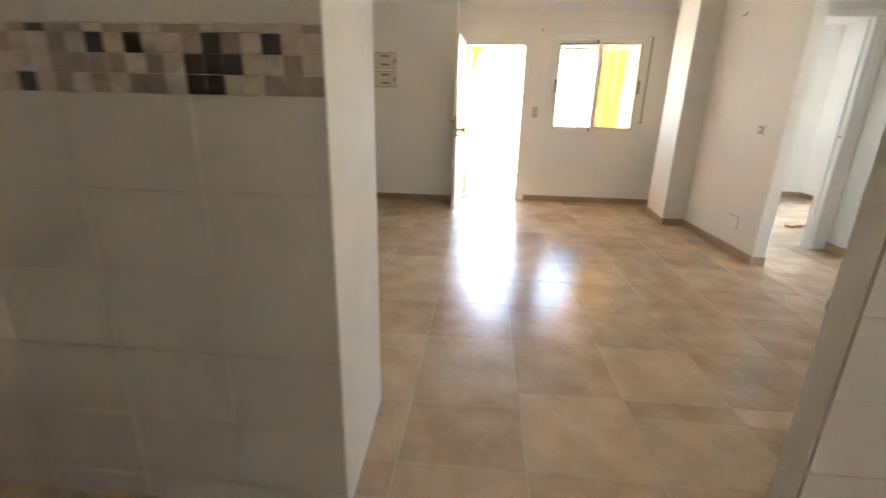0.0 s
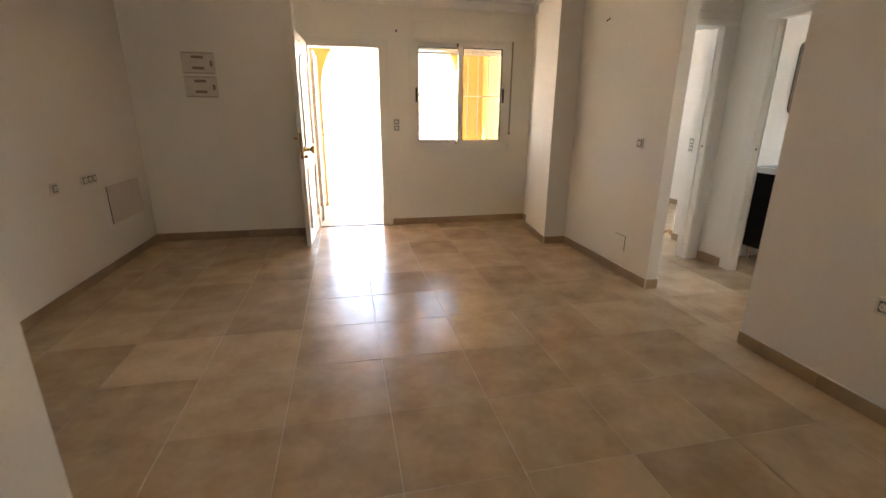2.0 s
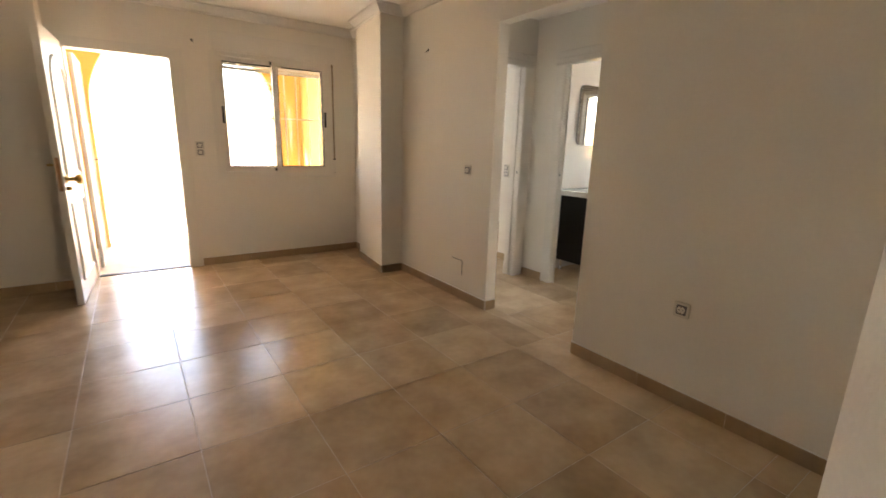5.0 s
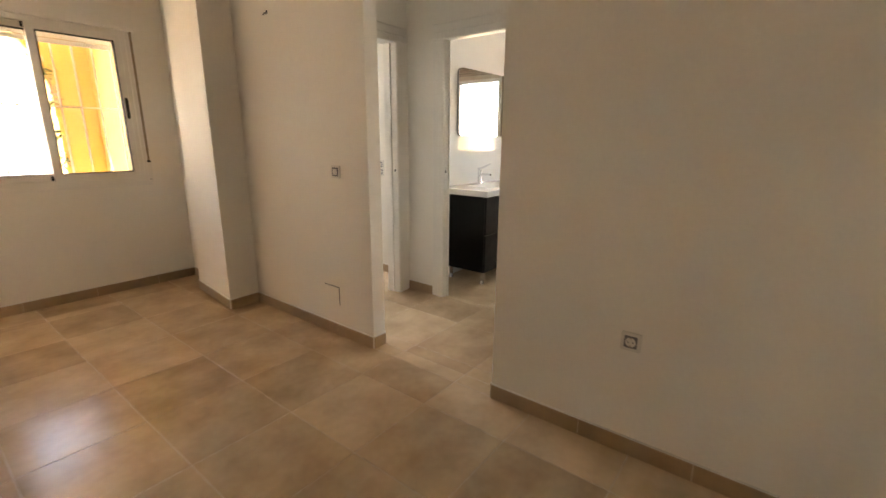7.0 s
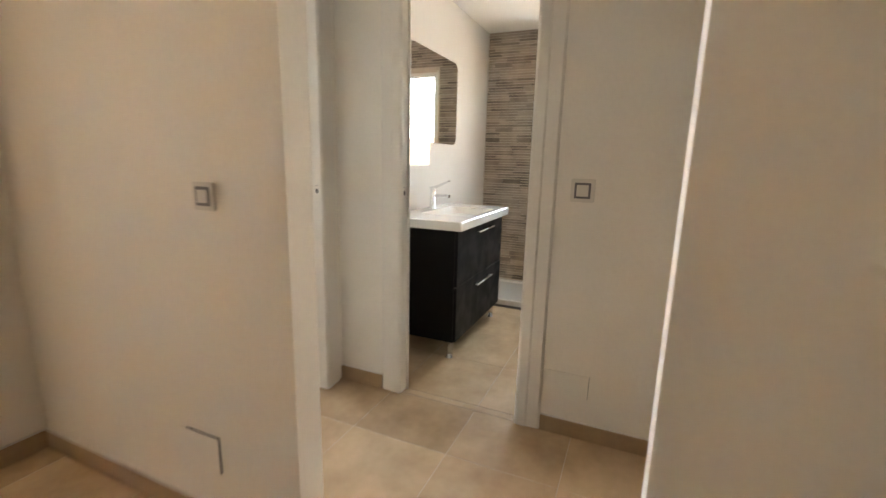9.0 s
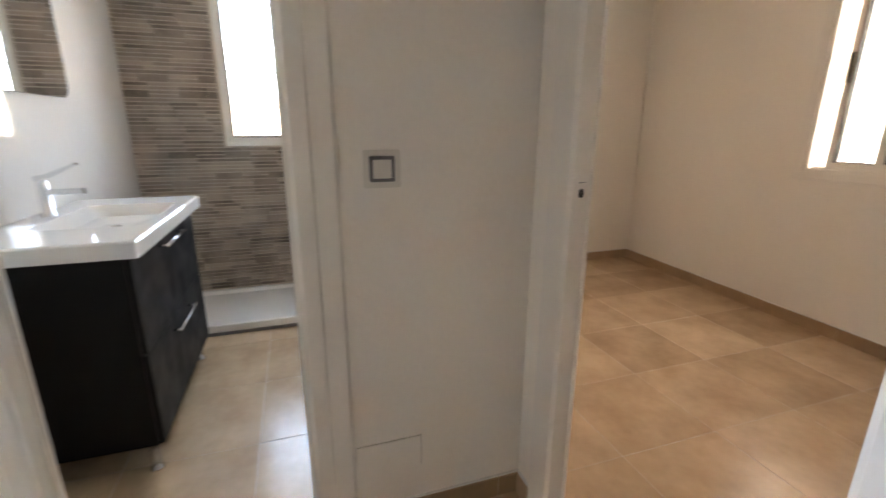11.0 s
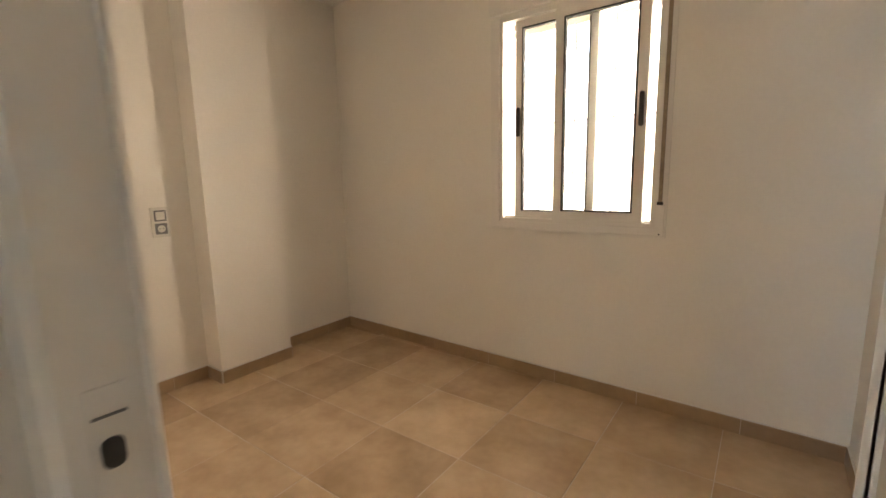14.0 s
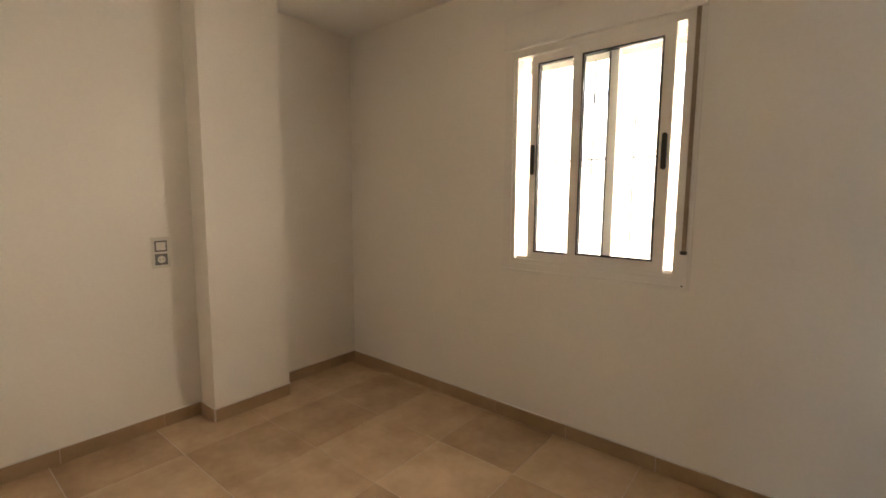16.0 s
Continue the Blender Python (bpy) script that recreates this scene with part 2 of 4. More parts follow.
structure("wall_kitchen_left", prism([(XW, 2.03), (1.18, 2.03), (1.152, 2.62), (XW, 2.62)], "z", 0, TOP), STUCCO, "thick rough-plastered end of the kitchen wall", "wall")
structure("wall_kitchen_right", prism([(2.465, 2.02), (XE, 2.02), (XE, 2.42), (2.94, 2.42), (2.455, 2.10)], "z", 0, TOP), STUCCO,
          "rough-plastered splayed end of the kitchen wall", "wall")
structure("wall_kitchen_header", prism([(1.18, 2.03), (2.464, 2.03), (2.455, 2.10), (2.94, 2.42), (1.152, 2.62)], "z", 2.25, TOP), PLASTER,
          "plaster lintel over the kitchen opening", "wall")
KW0, KW1 = 2.6, 3.5
structure("wall_kitchen_south", boxes([
    (XW, KW0, -1.2, -1.0, 0, TOP), (KW1, XE + EW, -1.2, -1.0, 0, TOP),
    (KW0, KW1, -1.2, -1.0, 0, 1.05), (KW0, KW1, -1.2, -1.0, 2.15, TOP)]), PLASTER, "plain kitchen wall with an assumed window", "wall")
structure("wall_kitchen_east", box(XE, XE + EW, -1.0, 2.09, 0, TOP), PLASTER, "plain kitchen side wall", "wall")

# hall
JB0, JB1, JZ = 4.41, 5.082, 2.09   # bathroom door
JS0, JS1 = 4.10, 4.80             # bedroom door
JN0, JN1 = 4.10, 4.85             # back bedroom door
structure("wall_hall_south", boxes([
    (XE + EW, JS0, HB, HS, 0, TOP), (JS0, JS1, HB, HS, JZ, TOP), (JS1, HX + HT, HB, HS, 0, TOP)]),
    PLASTER, "white hall wall with the bedroom doorway", "wall")
structure("wall_hall_east", boxes([
    (HX, HX + HT, HS, JB0, 0, TOP), (HX, HX + HT, JB0, JB1, JZ, TOP), (HX, HX + HT, JB1, HN, 0, TOP)]),
    PLASTER, "white hall wall with the bathroom doorway", "wall")
structure("wall_hall_north", boxes([
    (XE + EW, JN0, HN, 5.56, 0, TOP), (JN0, JN1, HN, 5.56, JZ, TOP), (JN1, 7.31, HN, 5.56, 0, TOP)]),
    PLASTER, "white hall wall with the back bedroom doorway", "wall")

# bedroom
BW0, BW1, BZ0, BZ1 = 4.882, 5.790, 0.980, 2.175
south = boxes([
    (3.8, BW0, BS - 0.22, BS, 0, TOP), (BW1, 7.5, BS - 0.22, BS, 0, TOP),
    (BW0, BW1, BS - 0.22, BS, 0, BZ0), (BW0, BW1, BS - 0.22, BS, BZ1, TOP)])
for v in south.verts:               # this wall stands a degree out of square
    v.co.y += (BX - v.co.x) * SKEW
structure("wall_bedroom_south", south,
    PLASTER, "cream bedroom wall with a sliding window", "wall")
structure("wall_bedroom_east", box(BX, BX + 0.2, BS, HB, 0, TOP), PLASTER, "cream bedroom wall with a pillar", "wall")
structure("bedroom_pillar", box(7.115, BX, 2.055, 2.555, 0, TOP), PLASTER, "shallow cream pillar in the bedroom wall", "pillar")
RW0, RW1, RZ = 1.775, 3.30, 2.30   # wardrobe opening in the west wall
WX = 4.06
structure("wall_bedroom_west", boxes([
    (WX - 0.1, WX, BS, RW0, 0, TOP), (WX - 0.1, WX, RW1, HB, 0, TOP), (WX - 0.1, WX, RW0, RW1, RZ, TOP)]),
    PLASTER, "cream bedroom wall with a built-in wardrobe", "wall")

# bathroom
BATHN, BATHS, BATHX, BATHC = 5.42, 3.86, 7.31, 2.42
VW0, VW1, VZ0, VZ1 = 4.12, 4.84, 1.135, 2.105
structure("wall_bathroom_south", box(HX + HT, BATHX, HB, BATHS, 0, TOP), BATHTILE, "glossy white tiled bathroom wall", "wall")
structure("wall_bathroom_north", box(HX + HT, BATHX, BATHN, HN, 0, TOP), BATHTILE, "glossy white tiled bathroom wall behind the vanity", "wall")
bath_east = structure("wall_bathroom_east", boxes([
    (BATHX, BATHX + 0.19, HB, VW0, 0, TOP), (BATHX, BATHX + 0.2, VW1, 5.56, 0, TOP),
    (BATHX, BATHX + 0.2, VW0, VW1, 0, VZ0), (BATHX, BATHX + 0.2, VW0, VW1, VZ1, TOP)]),
    GROUT, "bathroom wall clad in brown and grey strip mosaic", "wall")

# back bedroom
structure("wall_back_bedroom_west", box(XE - 0.12, XE + EW, 7.62, 8.75, 0, TOP), PLASTER, "plain back bedroom wall", "wall")
structure("wall_back_bedroom_closet", box(5.206, 6.2, 5.56, 6.10, 0, TOP), PLASTER, "white boxed-out wall in the back bedroom", "wall")
structure("wall_back_bedroom_east", box(6.75, 6.95, 5.56, 8.6, 0, TOP), PLASTER, "plain white back bedroom wall", "wall")
NB0, NB1 = 4.8, 6.0
structure("wall_back_bedroom_north", boxes([
    (XE - 0.12, NB0, 8.6, 8.8, 0, TOP), (NB1, 6.95, 8.6, 8.8, 0, TOP),
    (NB0, NB1, 8.6, 8.8, 0, 1.0), (NB0, NB1, 8.6, 8.8, 2.15, TOP)]), PLASTER, "white back bedroom wall with a window", "wall")

# unseen slab added to keep direct sun out of the back bedroom
structure("sun_shield", box(XE - 0.05, 6.95, 8.85, 9.25, 2.3, 2.42), CEILING, "added unseen slab that keeps sun off the back bedroom window", "canopy")
structure("ceiling_living", box(XW, XE, 2.0, YN, CEIL, CEIL + 0.1), CEILING, "smooth white living room ceiling", "ceiling")
structure("ceiling_kitchen", box(XW, XE, -1.0, 2.0, CEIL, CEIL + 0.1), CEILING, "smooth white kitchen ceiling", "ceiling")
structure("ceiling_hall", box(XE + EW, HX, HS, HN, 2.5, 2.6), CEILING, "smooth white hall ceiling", "ceiling")
structure("ceiling_bedroom", box(WX, BX, BS, HB, 2.60, 2.70), CEILING, "smooth white bedroom ceiling", "ceiling")
structure("ceiling_bathroom", box(HX + HT, BATHX, BATHS, BATHN, BATHC, BATHC + 0.1), CEILING, "smooth white bathroom ceiling", "ceiling")
structure("ceiling_back_bedroom", box(XE + EW, 6.75, 5.56, 8.6, 2.55, 2.65), CEILING, "smooth white back bedroom ceiling", "ceiling")
structure("roof", box(-0.8, 7.6, -1.4, 8.85, TOP, TOP + 0.2), CEILING, "flat roof slab closing the house", "roof")

# plaster coving round the living room
CV = [(0, 0), (0.075, 0), (0.070, -0.012), (0.055, -0.02), (0.035, -0.045), (0.018, -0.062), (0.014, -0.075), (0, -0.08)]


def cove(name, p0, p1, before, after):
    """A mitred run of coving from p0 to p1, room on the right; before and after are the neighbouring corners."""
    def normal(a, b):
        d = (Vector(b) - Vector(a)).normalized()
        return Vector((d.y, -d.x))

    def corner(n0, n1):
        m = n0 + n1
        return m / max(0.2, m.dot(n1))

    n = normal(p0, p1)
    m0 = corner(normal(before, p0), n) if before else n
    m1 = corner(n, normal(p1, after)) if after else n
    bm = bmesh.new()
    rings = []
    for p, m in ((Vector(p0), m0), (Vector(p1), m1)):
        rings.append([bm.verts.new(((p + m * d).x, (p + m * d).y, CEIL + h - 0.001)) for d, h in CV])
    k = len(CV)
    for i in range(k):
        bm.faces.new((rings[0][i], rings[0][(i + 1) % k], rings[1][(i + 1) % k], rings[1][i]))
    bm.faces.new(rings[0])
    bm.faces.new(rings[1][::-1])
    bmesh.ops.recalc_face_normals(bm, faces=bm.faces)
    return structure(name, bm, CEILING, "white plaster coving under the ceiling", "coving")


CORNERS = [(XW, 2.62), (XW, YP), (1.165, YP), (1.165, YN), (XE, YN), (XE, 6.93), (3.77, 6.93), (3.687, 6.21), (XE, 6.21), (XE, 2.42)]
for i, name in enumerate(("west", "north_thick", "return", "north", "east_end", "pillar_north", "pillar_front", "pillar_south", "east")):
    cove("coving_" + name, CORNERS[i], CORNERS[i + 1], CORNERS[i - 1] if i else None, CORNERS[i + 2] if i < 8 else None)

# ---- baseboards ----
SH, ST = 0.078, 0.011


def skirting(x0, y0, x1, y1, side):
    """Tiles 0.475 long on the line from (x0, y0) to (x1, y1); side: +1 if the room is to the left of the way."""
    along = Vector((x1 - x0, y1 - y0))
    length = along.length
    u = along / length
    n = Vector((-u.y, u.x)) * side
    back = bmesh.new()
    c0, c1 = Vector((x0, y0)), Vector((x1, y1))
    quad = [c0 + n * 0.0005, c1 + n * 0.0005, c1 + n * (ST - 0.003), c0 + n * (ST - 0.003)]
    add_prism(back, [(p.x, p.y) for p in quad], "z", 0.001, SH - 0.002)
    base = structure("baseboard", back, GROUT, "beige tile skirting along the foot of the wall", "baseboard")
    bead = [c0 + n * 0.0005, c1 + n * 0.0005, c1 + n * (ST - 0.002), c0 + n * (ST - 0.002)]
    part("sealant_bead", add_prism(bmesh.new(), [(p.x, p.y) for p in bead], "z", SH + 0.0006, SH + 0.0045), SEALANT, base, "thin white sealant line")
    s, turn = 0.0, math.degrees(math.atan2(u.y, u.x))
    while s < length - 0.01:
        e = min(s + 0.475, length)
        if length - e < 0.05:
            e = length
        w = round(e - s - 0.003, 3)
        key = ("skirt", w, side)
        if key not in shared:
            bm = bmesh.new()
            pts = [(0.0, 0.0), (ST * side, 0.0), (ST * side, SH - 0.004), (ST * 0.65 * side, SH), (0.0, SH)]
            add_prism(bm, pts, "x", 0, w)
            me = bpy.data.meshes.new("tile")
            bm.to_mesh(me)
            bm.free()
            me.materials.append(SKIRT)
            shared[key] = me
        ob = new("tile", shared[key])
        ob.parent = base
        p = c0 + u * (s + 0.001)
        ob.matrix_world = pose(p.x, p.y, 0.0005, 0, 0, turn)
        s = e


shared = {}
for run in [
    (XW, 2.62, XW, YP, -1), (XW, YP, 1.165, YP, -1), (2.17, YN, XE, YN, -1), (XE, YN, XE, 6.93, -1), (XE, 6.93, 3.77, 6.93, -1),
    (3.77, 6.93, 3.687, 6.21, -1), (3.687, 6.21, XE, 6.21, -1), (XE, 6.21, XE, O1, -1), (XE, O1, XE + EW, O1, -1),
    (XE + EW, O0, XE, O0, -1), (XE, O0, XE, 2.42, -1), (1.152, 2.62, XW, 2.62, -1),
    (XE + EW, O1, XE + EW, HN, -1), (HX, HN, HX, JB1 + 0.098, -1), (HX, JB0 - 0.098, HX, HS, -1), (HX, HS, JS1 + 0.098, HS, -1),
    (BX, HB, BX, 2.555, -1), (BX, 2.555, 7.115, 2.555, -1), (7.115, 2.555, 7.115, 2.055, -1), (7.115, 2.055, BX, 2.055, -1),
    (BX, 2.055, BX, BS, -1), (BX, BS, WX, BS + SKEW * (BX - WX), -1), (WX, BS + SKEW * (BX - WX), WX, RW0 - 0.035, -1), (JS1 + 0.03, HB, BX, HB, -1),
    (5.206, 6.1, 5.206, 5.56, -1), (6.2, 6.1, 5.206, 6.1, -1), (6.75, 8.6, 6.75, 5.56, -1), (XE + EW, 8.6, 6.75, 8.6, -1),
    (XE + EW, 5.56, XE + EW, 8.6, -1)]:
    skirting(*run)

# ---- doorways: painted linings and moulded architraves ----


def architrave(bm, w0, w1, top, width=0.118, thick=0.018):
    """Moulded boards round an opening in the plane y = 0, proud towards -y."""
    for a, b in ((w0 - width, w0), (w1, w1 + width)):
        inner = b if a < w0 else a
        s = 1 if a < w0 else -1
        pts = [(inner, 0), (inner, -thick * 0.6), (inner - s * 0.012, -thick), (inner - s * 0.05, -thick),
               (inner - s * 0.058, -thick * 0.7), (inner - s * (width - 0.01), -thick * 0.7), (inner - s * width, -thick * 0.25), (inner - s * width, 0)]
        add_prism(bm, pts, "z", 0, top)
    pts = [(0, top), (-thick * 0.6, top), (-thick, top + 0.012), (-thick, top + 0.05), (-thick * 0.7, top + 0.058),
           (-thick * 0.7, top + width - 0.01), (-thick * 0.25, top + width), (0, top + width)]
    add_prism(bm, pts, "x", w0 - width, w1 + width)
    return bm


def doorway(name, m, w, depth, top, strike, label):
    """A doorless lined doorway; local x across, -y towards the hall."""
    ob = thing(name, m, label, "door frame", kind="structure")
    part("architrave", architrave(bmesh.new(), 0.022, w - 0.022, top - 0.022), WOODWHITE, ob)
    lining = boxes([(0.0, 0.022, 0.0, depth + 0.004, 0, top), (w - 0.022, w, 0.0, depth + 0.004, 0, top),
                    (0.022, w - 0.022, 0.0, depth + 0.004, top - 0.022, top),
                    (0.022, 0.034, min(0.045, depth), depth + 0.004, 0, top - 0.022), (w - 0.034, w - 0.022, min(0.045, depth), depth + 0.004, 0, top - 0.022)])
    part("lining", lining, WOODWHITE, ob)
    far = architrave(bmesh.new(), 0.022, w - 0.022, top - 0.022)
    bmesh.ops.transform(far, matrix=Matrix.Translation((0, depth, 0)) @ Matrix.Diagonal((1, -1, 1, 1)), verts=far.verts)
    bmesh.ops.reverse_faces(far, faces=far.faces)
    part("architrave", far, WOODWHITE, ob) if depth > 0.08 else far.free()
    x = 0.0205 if strike == "low" else w - 0.0205
    s = 1 if strike == "low" else -1
    plate = part("strike_plate", box(min(x, x + s * 0.003), max(x, x + s * 0.003), 0.002, 0.026, 0.99, 1.125), WOODWHITE, ob)
    part("latch_hole", prism([(0.007 + p, 1.067 + q) for p, q in rounded(0.0135, 0.022, 0.0055)], "x", x + s * 0.003, x + s * 0.0045), BLACK, plate, "dark rounded latch hole")
    part("latch_hole", box(min(x + s * 0.003, x + s * 0.0045), max(x + s * 0.003, x + s * 0.0045), 0.004, 0.024, 1.104, 1.1056), GREYTRIM, plate, "thin dark slot")
    return ob


doorway("door_1", pose(HX, JB1, 0, 0, 0, -90), JB1 - JB0, HT, JZ, "low", "white lacquered bathroom door frame without a leaf")
doorway("door_2", pose(JS1, HS, 0, 0, 0, 180), JS1 - JS0, HS - HB, JZ, "low", "white lacquered bedroom door frame without a leaf")
doorway("door_3", pose(JN0, HN, 0, 0, 0, 0), JN1 - JN0, 0.11, JZ, "high", "white lacquered back bedroom door frame without a leaf")

# ---- windows ----


def sash(parent, x0, x1, z0, z1, y, handle, rail=0.05):
    """A sliding aluminium sash with its pane, gasket and pull; y: its middle plane."""
    t = 0.014
    ob = part("sash", boxes([(x0, x0 + rail, y - t, y + t, z0, z1), (x1 - rail, x1, y - t, y + t, z0, z1),
                             (x0 + rail, x1 - rail, y - t, y + t, z0, z0 + rail), (x0 + rail, x1 - rail, y - t, y + t, z1 - rail, z1)]), ALU, parent)
    g = 0.008
    gy0, gy1 = y - t - 0.003, y + t + 0.003
    a, b, c, d = x0 + rail, x1 - rail, z0 + rail, z1 - rail
    part("gasket", boxes([(a, a + g, gy0, gy1, c, d), (b - g, b, gy0, gy1, c, d), (a + g, b - g, gy0, gy1, c, c + g), (a + g, b - g, gy0, gy1, d - g, d)]),
         RUBBER, ob, "thin black glazing gasket")
    pane = part("pane", box(a + 0.002, b - 0.002, y - 0.002, y + 0.002, c + 0.002, d - 0.002), GLASS, ob, "clear glass pane")
    pane.visible_shadow = False
    if handle:
        hx = x0 + rail * 0.5 if handle == "low" else x1 - rail * 0.5
        zc = (z0 + z1) * 0.5
        bm = prism([(hx - 0.011 + p, zc - 0.085 + q) for p, q in rounded(0.022, 0.17, 0.0105)], "y", y - t - 0.012, y - t)
        part("pull", bm, BLACK, ob, "dark recessed pull")
    return ob


def window_frame(ob, w, h, y0, y1, rail=0.035):
    part("window_frame", boxes([(0, rail, y0, y1, 0, h), (w - rail, w, y0, y1, 0, h), (rail, w - rail, y0, y1, 0, rail), (rail, w - rail, y0, y1, h - rail, h)]), ALU, ob)
    part("track", boxes([(rail, w - rail, (y0 + y1) / 2 - 0.003, (y0 + y1) / 2 + 0.003, rail, rail + 0.012)]), ALU, ob)


def surround(ob, w, h, below, side, top=0.0):
    """A flat painted surround on the wall face, with a lip at its foot."""
    part("surround", boxes([(-side, 0, -0.008, 0.0, -below, h + top), (w, w + side, -0.008, 0.0, -below, h + top), (0, w, -0.008, 0.0, -below, 0)]), WOODWHITE, ob)
    part("window_sill", box(-side, w + side, -0.016, -0.006, -below - 0.008, -below + 0.006, 0.002), WOODWHITE, ob)


def shutter_box(ob, x0, x1, z0, z1):
    part("shutter_box", box(x0, x1, -0.03, -0.001, z0, z1, 0.006), WOODWHITE, ob, "painted roller shutter housing")
    part("box_lid", box(x0 + 0.02, x1 - 0.02, -0.0335, -0.03, z0 + 0.02, z1 - 0.02, 0.001), WOODWHITE, ob)


def shutter_strap(ob, x, z0, z1):
    part("strap", boxes([(x - 0.009, x + 0.009, -0.02, -0.017, z0, z1)]), STRAP, ob, "brown woven shutter strap")
    part("strap_slot", box(x - 0.014, x + 0.014, -0.024, -0.014, z0 - 0.016, z0, 0.002), BLACK, ob)
    case = part("winder_plate", box(x - 0.02, x + 0.02, -0.012, -0.001, z0 - 0.19, z0 - 0.016, 0.003), ALU, ob)
    part("screw", add_lathe(bmesh.new(), [(0.004, -0.0135), (0.004, -0.011)], (x, 0, z0 - 0.165), "y", 10), BLACK, case)


def shutter_slats(ob, w, z0, z1, y):
    n = max(1, int(round((z1 - z0) / 0.04)))
    bm = bmesh.new()
    for k in range(n):
        z = z0 + k * 0.04
        add_prism(bm, [(y, z + 0.002), (y + 0.009, z + 0.008), (y + 0.009, z + 0.032), (y, z + 0.038)], "x", 0.03, w - 0.03)
    part("shutter_slats", bm, ALU, ob, "lower edge of the rolled shutter")


def grille(name, m, w, h, count, label, paint):
    ob = thing(name, m, label, "window grille")
    for k in range(count):
        x = w * (k + 0.5) / count
        part("bar", add_rod(bmesh.new(), (x, 0, 0), (x, 0, h), 0.0065, 8), paint, ob)
    for z in (0.04, h * 0.5, h - 0.04):
        part("rail", box(-0.03, w + 0.03, -0.003, 0.003, z - 0.006, z + 0.006), paint, ob)
    # scrolls on the middle bar
    for zc in (h * 0.22, h * 0.78):
        for s in (-1, 1):
            bm = bmesh.new()
            last = None
            for i in range(13):
                a = i / 12 * 1.6 * math.pi
                r = 0.045 * (1 - i / 16)
                p = Vector((w * 0.5 + s * (0.05 - r * math.cos(a)), 0, zc + r * math.sin(a)))
                if last:
                    add_rod(bm, last, p, 0.005, 6)
                last = p
            part("scroll", bm, paint, ob)
    return ob


# living room window: two closed sashes
w, h = W1 - W0, WZ1 - WZ0
win = thing("window_1", pose(W0, YN, WZ0), "white aluminium sliding window with a roller shutter box", "window", kind="structure")
window_frame(win, w, h, 0.0, 0.07)
sash(win, 0.03, w * 0.5 + 0.03, 0.035, h - 0.03, 0.052, "low")
sash(win, w * 0.5 - 0.03, w - 0.03, 0.035, h - 0.03, 0.018, "high")
# small black blocks drawn for the dark track gap at the meeting stile
for z in (0.036, h - 0.072):
    part("stile_brush", box(w * 0.5 - 0.047, w * 0.5 - 0.031, 0.024, 0.037, z, z + 0.036), RUBBER, win, "black block for the dark track gap at the meeting stile")
shutter_slats(win, w, h - 0.15, h - 0.02, 0.12)
surround(win, w, h, 0.03, 0.045)
shutter_box(win, -0.015, w + 0.07, h + 0.003, h + 0.182)
shutter_strap(win, w + 0.038, 0.178, h + 0.003)
grille("window_grille", pose(W0, 7.56, WZ0), w, h, 9, "white iron grille outside the living room window", IRON)

# bedroom window: sashes slid to the middle, both sides open
w, h = BW1 - BW0, BZ1 - BZ0
win = thing("window_2", pose(BW1, BS + SKEW * (BX - BW1), BZ0, 0, 0, 178.34), "white aluminium sliding window with half-open sashes", "window", kind="structure")
window_frame(win, w, h, 0.0, 0.07, 0.022)
sash(win, 0.088, 0.580, 0.022, h - 0.02, 0.052, "low", 0.042)
sash(win, 0.352, 0.844, 0.022, h - 0.02, 0.018, "high", 0.05)
shutter_slats(win, w, h - 0.09, h - 0.02, 0.12)
surround(win, w, h, 0.045, 0.055)
shutter_box(win, -0.06, w + 0.06, h + 0.015, h + 0.20)
shutter_strap(win, w + 0.025, 0.135, h + 0.015)
grille("window_grille", pose(BW1, BS - 0.17, BZ0, 0, 0, 178.34), w, h, 8, "white iron grille outside the bedroom window", GRILLE)

# bathroom window
w, h = VW1 - VW0, VZ1 - VZ0
win = thing("window_3", pose(BATHX, VW1, VZ0, 0, 0, -90), "narrow white aluminium bathroom window", "window", kind="structure")
window_frame(win, w, h, -0.004, 0.06, 0.016)
sash(win, 0.014, w - 0.014, 0.014, h - 0.014, 0.03, "", 0.02)
surround(win, w, h, 0.016, 0.014, 0.014)
grille("window_grille", pose(BATHX + 0.17, VW1, VZ0, 0, 0, -90), w, h, 4, "white iron grille outside the bathroom window", GRILLE)

# windows out of sight: the back bedroom's, and one assumed for the kitchen
for name, m, w, h in (("window_4", pose(NB0, 8.6, 1.0), NB1 - NB0, 1.15), ("window_5", pose(KW1, -1.0, 1.05, 0, 0, 180), KW1 - KW0, 1.10)):
    win = thing(name, m, "unseen plain white aluminium sliding window", "window", kind="structure")
    window_frame(win, w, h, 0.02, 0.09)
    sash(win, 0.03, w * 0.5 + 0.02, 0.03, h - 0.03, 0.07, "")
    sash(win, w * 0.5 - 0.02, w - 0.03, 0.03, h - 0.03, 0.04, "")

# ---- front door ----
fd = thing("door_4", pose(D0, YN, 0), "white painted front door frame with a dark threshold", "door frame", kind="structure")
dw = D1 - D0
part("door_frame", boxes([(-0.07, 0.0, -0.014, 0.0, 0, DT + 0.06), (dw, dw + 0.08, -0.014, 0.0, 0, DT + 0.06), (0.0, dw, -0.014, 0.0, DT, DT + 0.06),
                          (0.0, 0.03, -0.014, 0.16, 0, DT), (dw - 0.03, dw, -0.014, 0.16, 0, DT), (0.03, dw - 0.03, -0.014, 0.16, DT - 0.03, DT)]), WOODWHITE, fd)
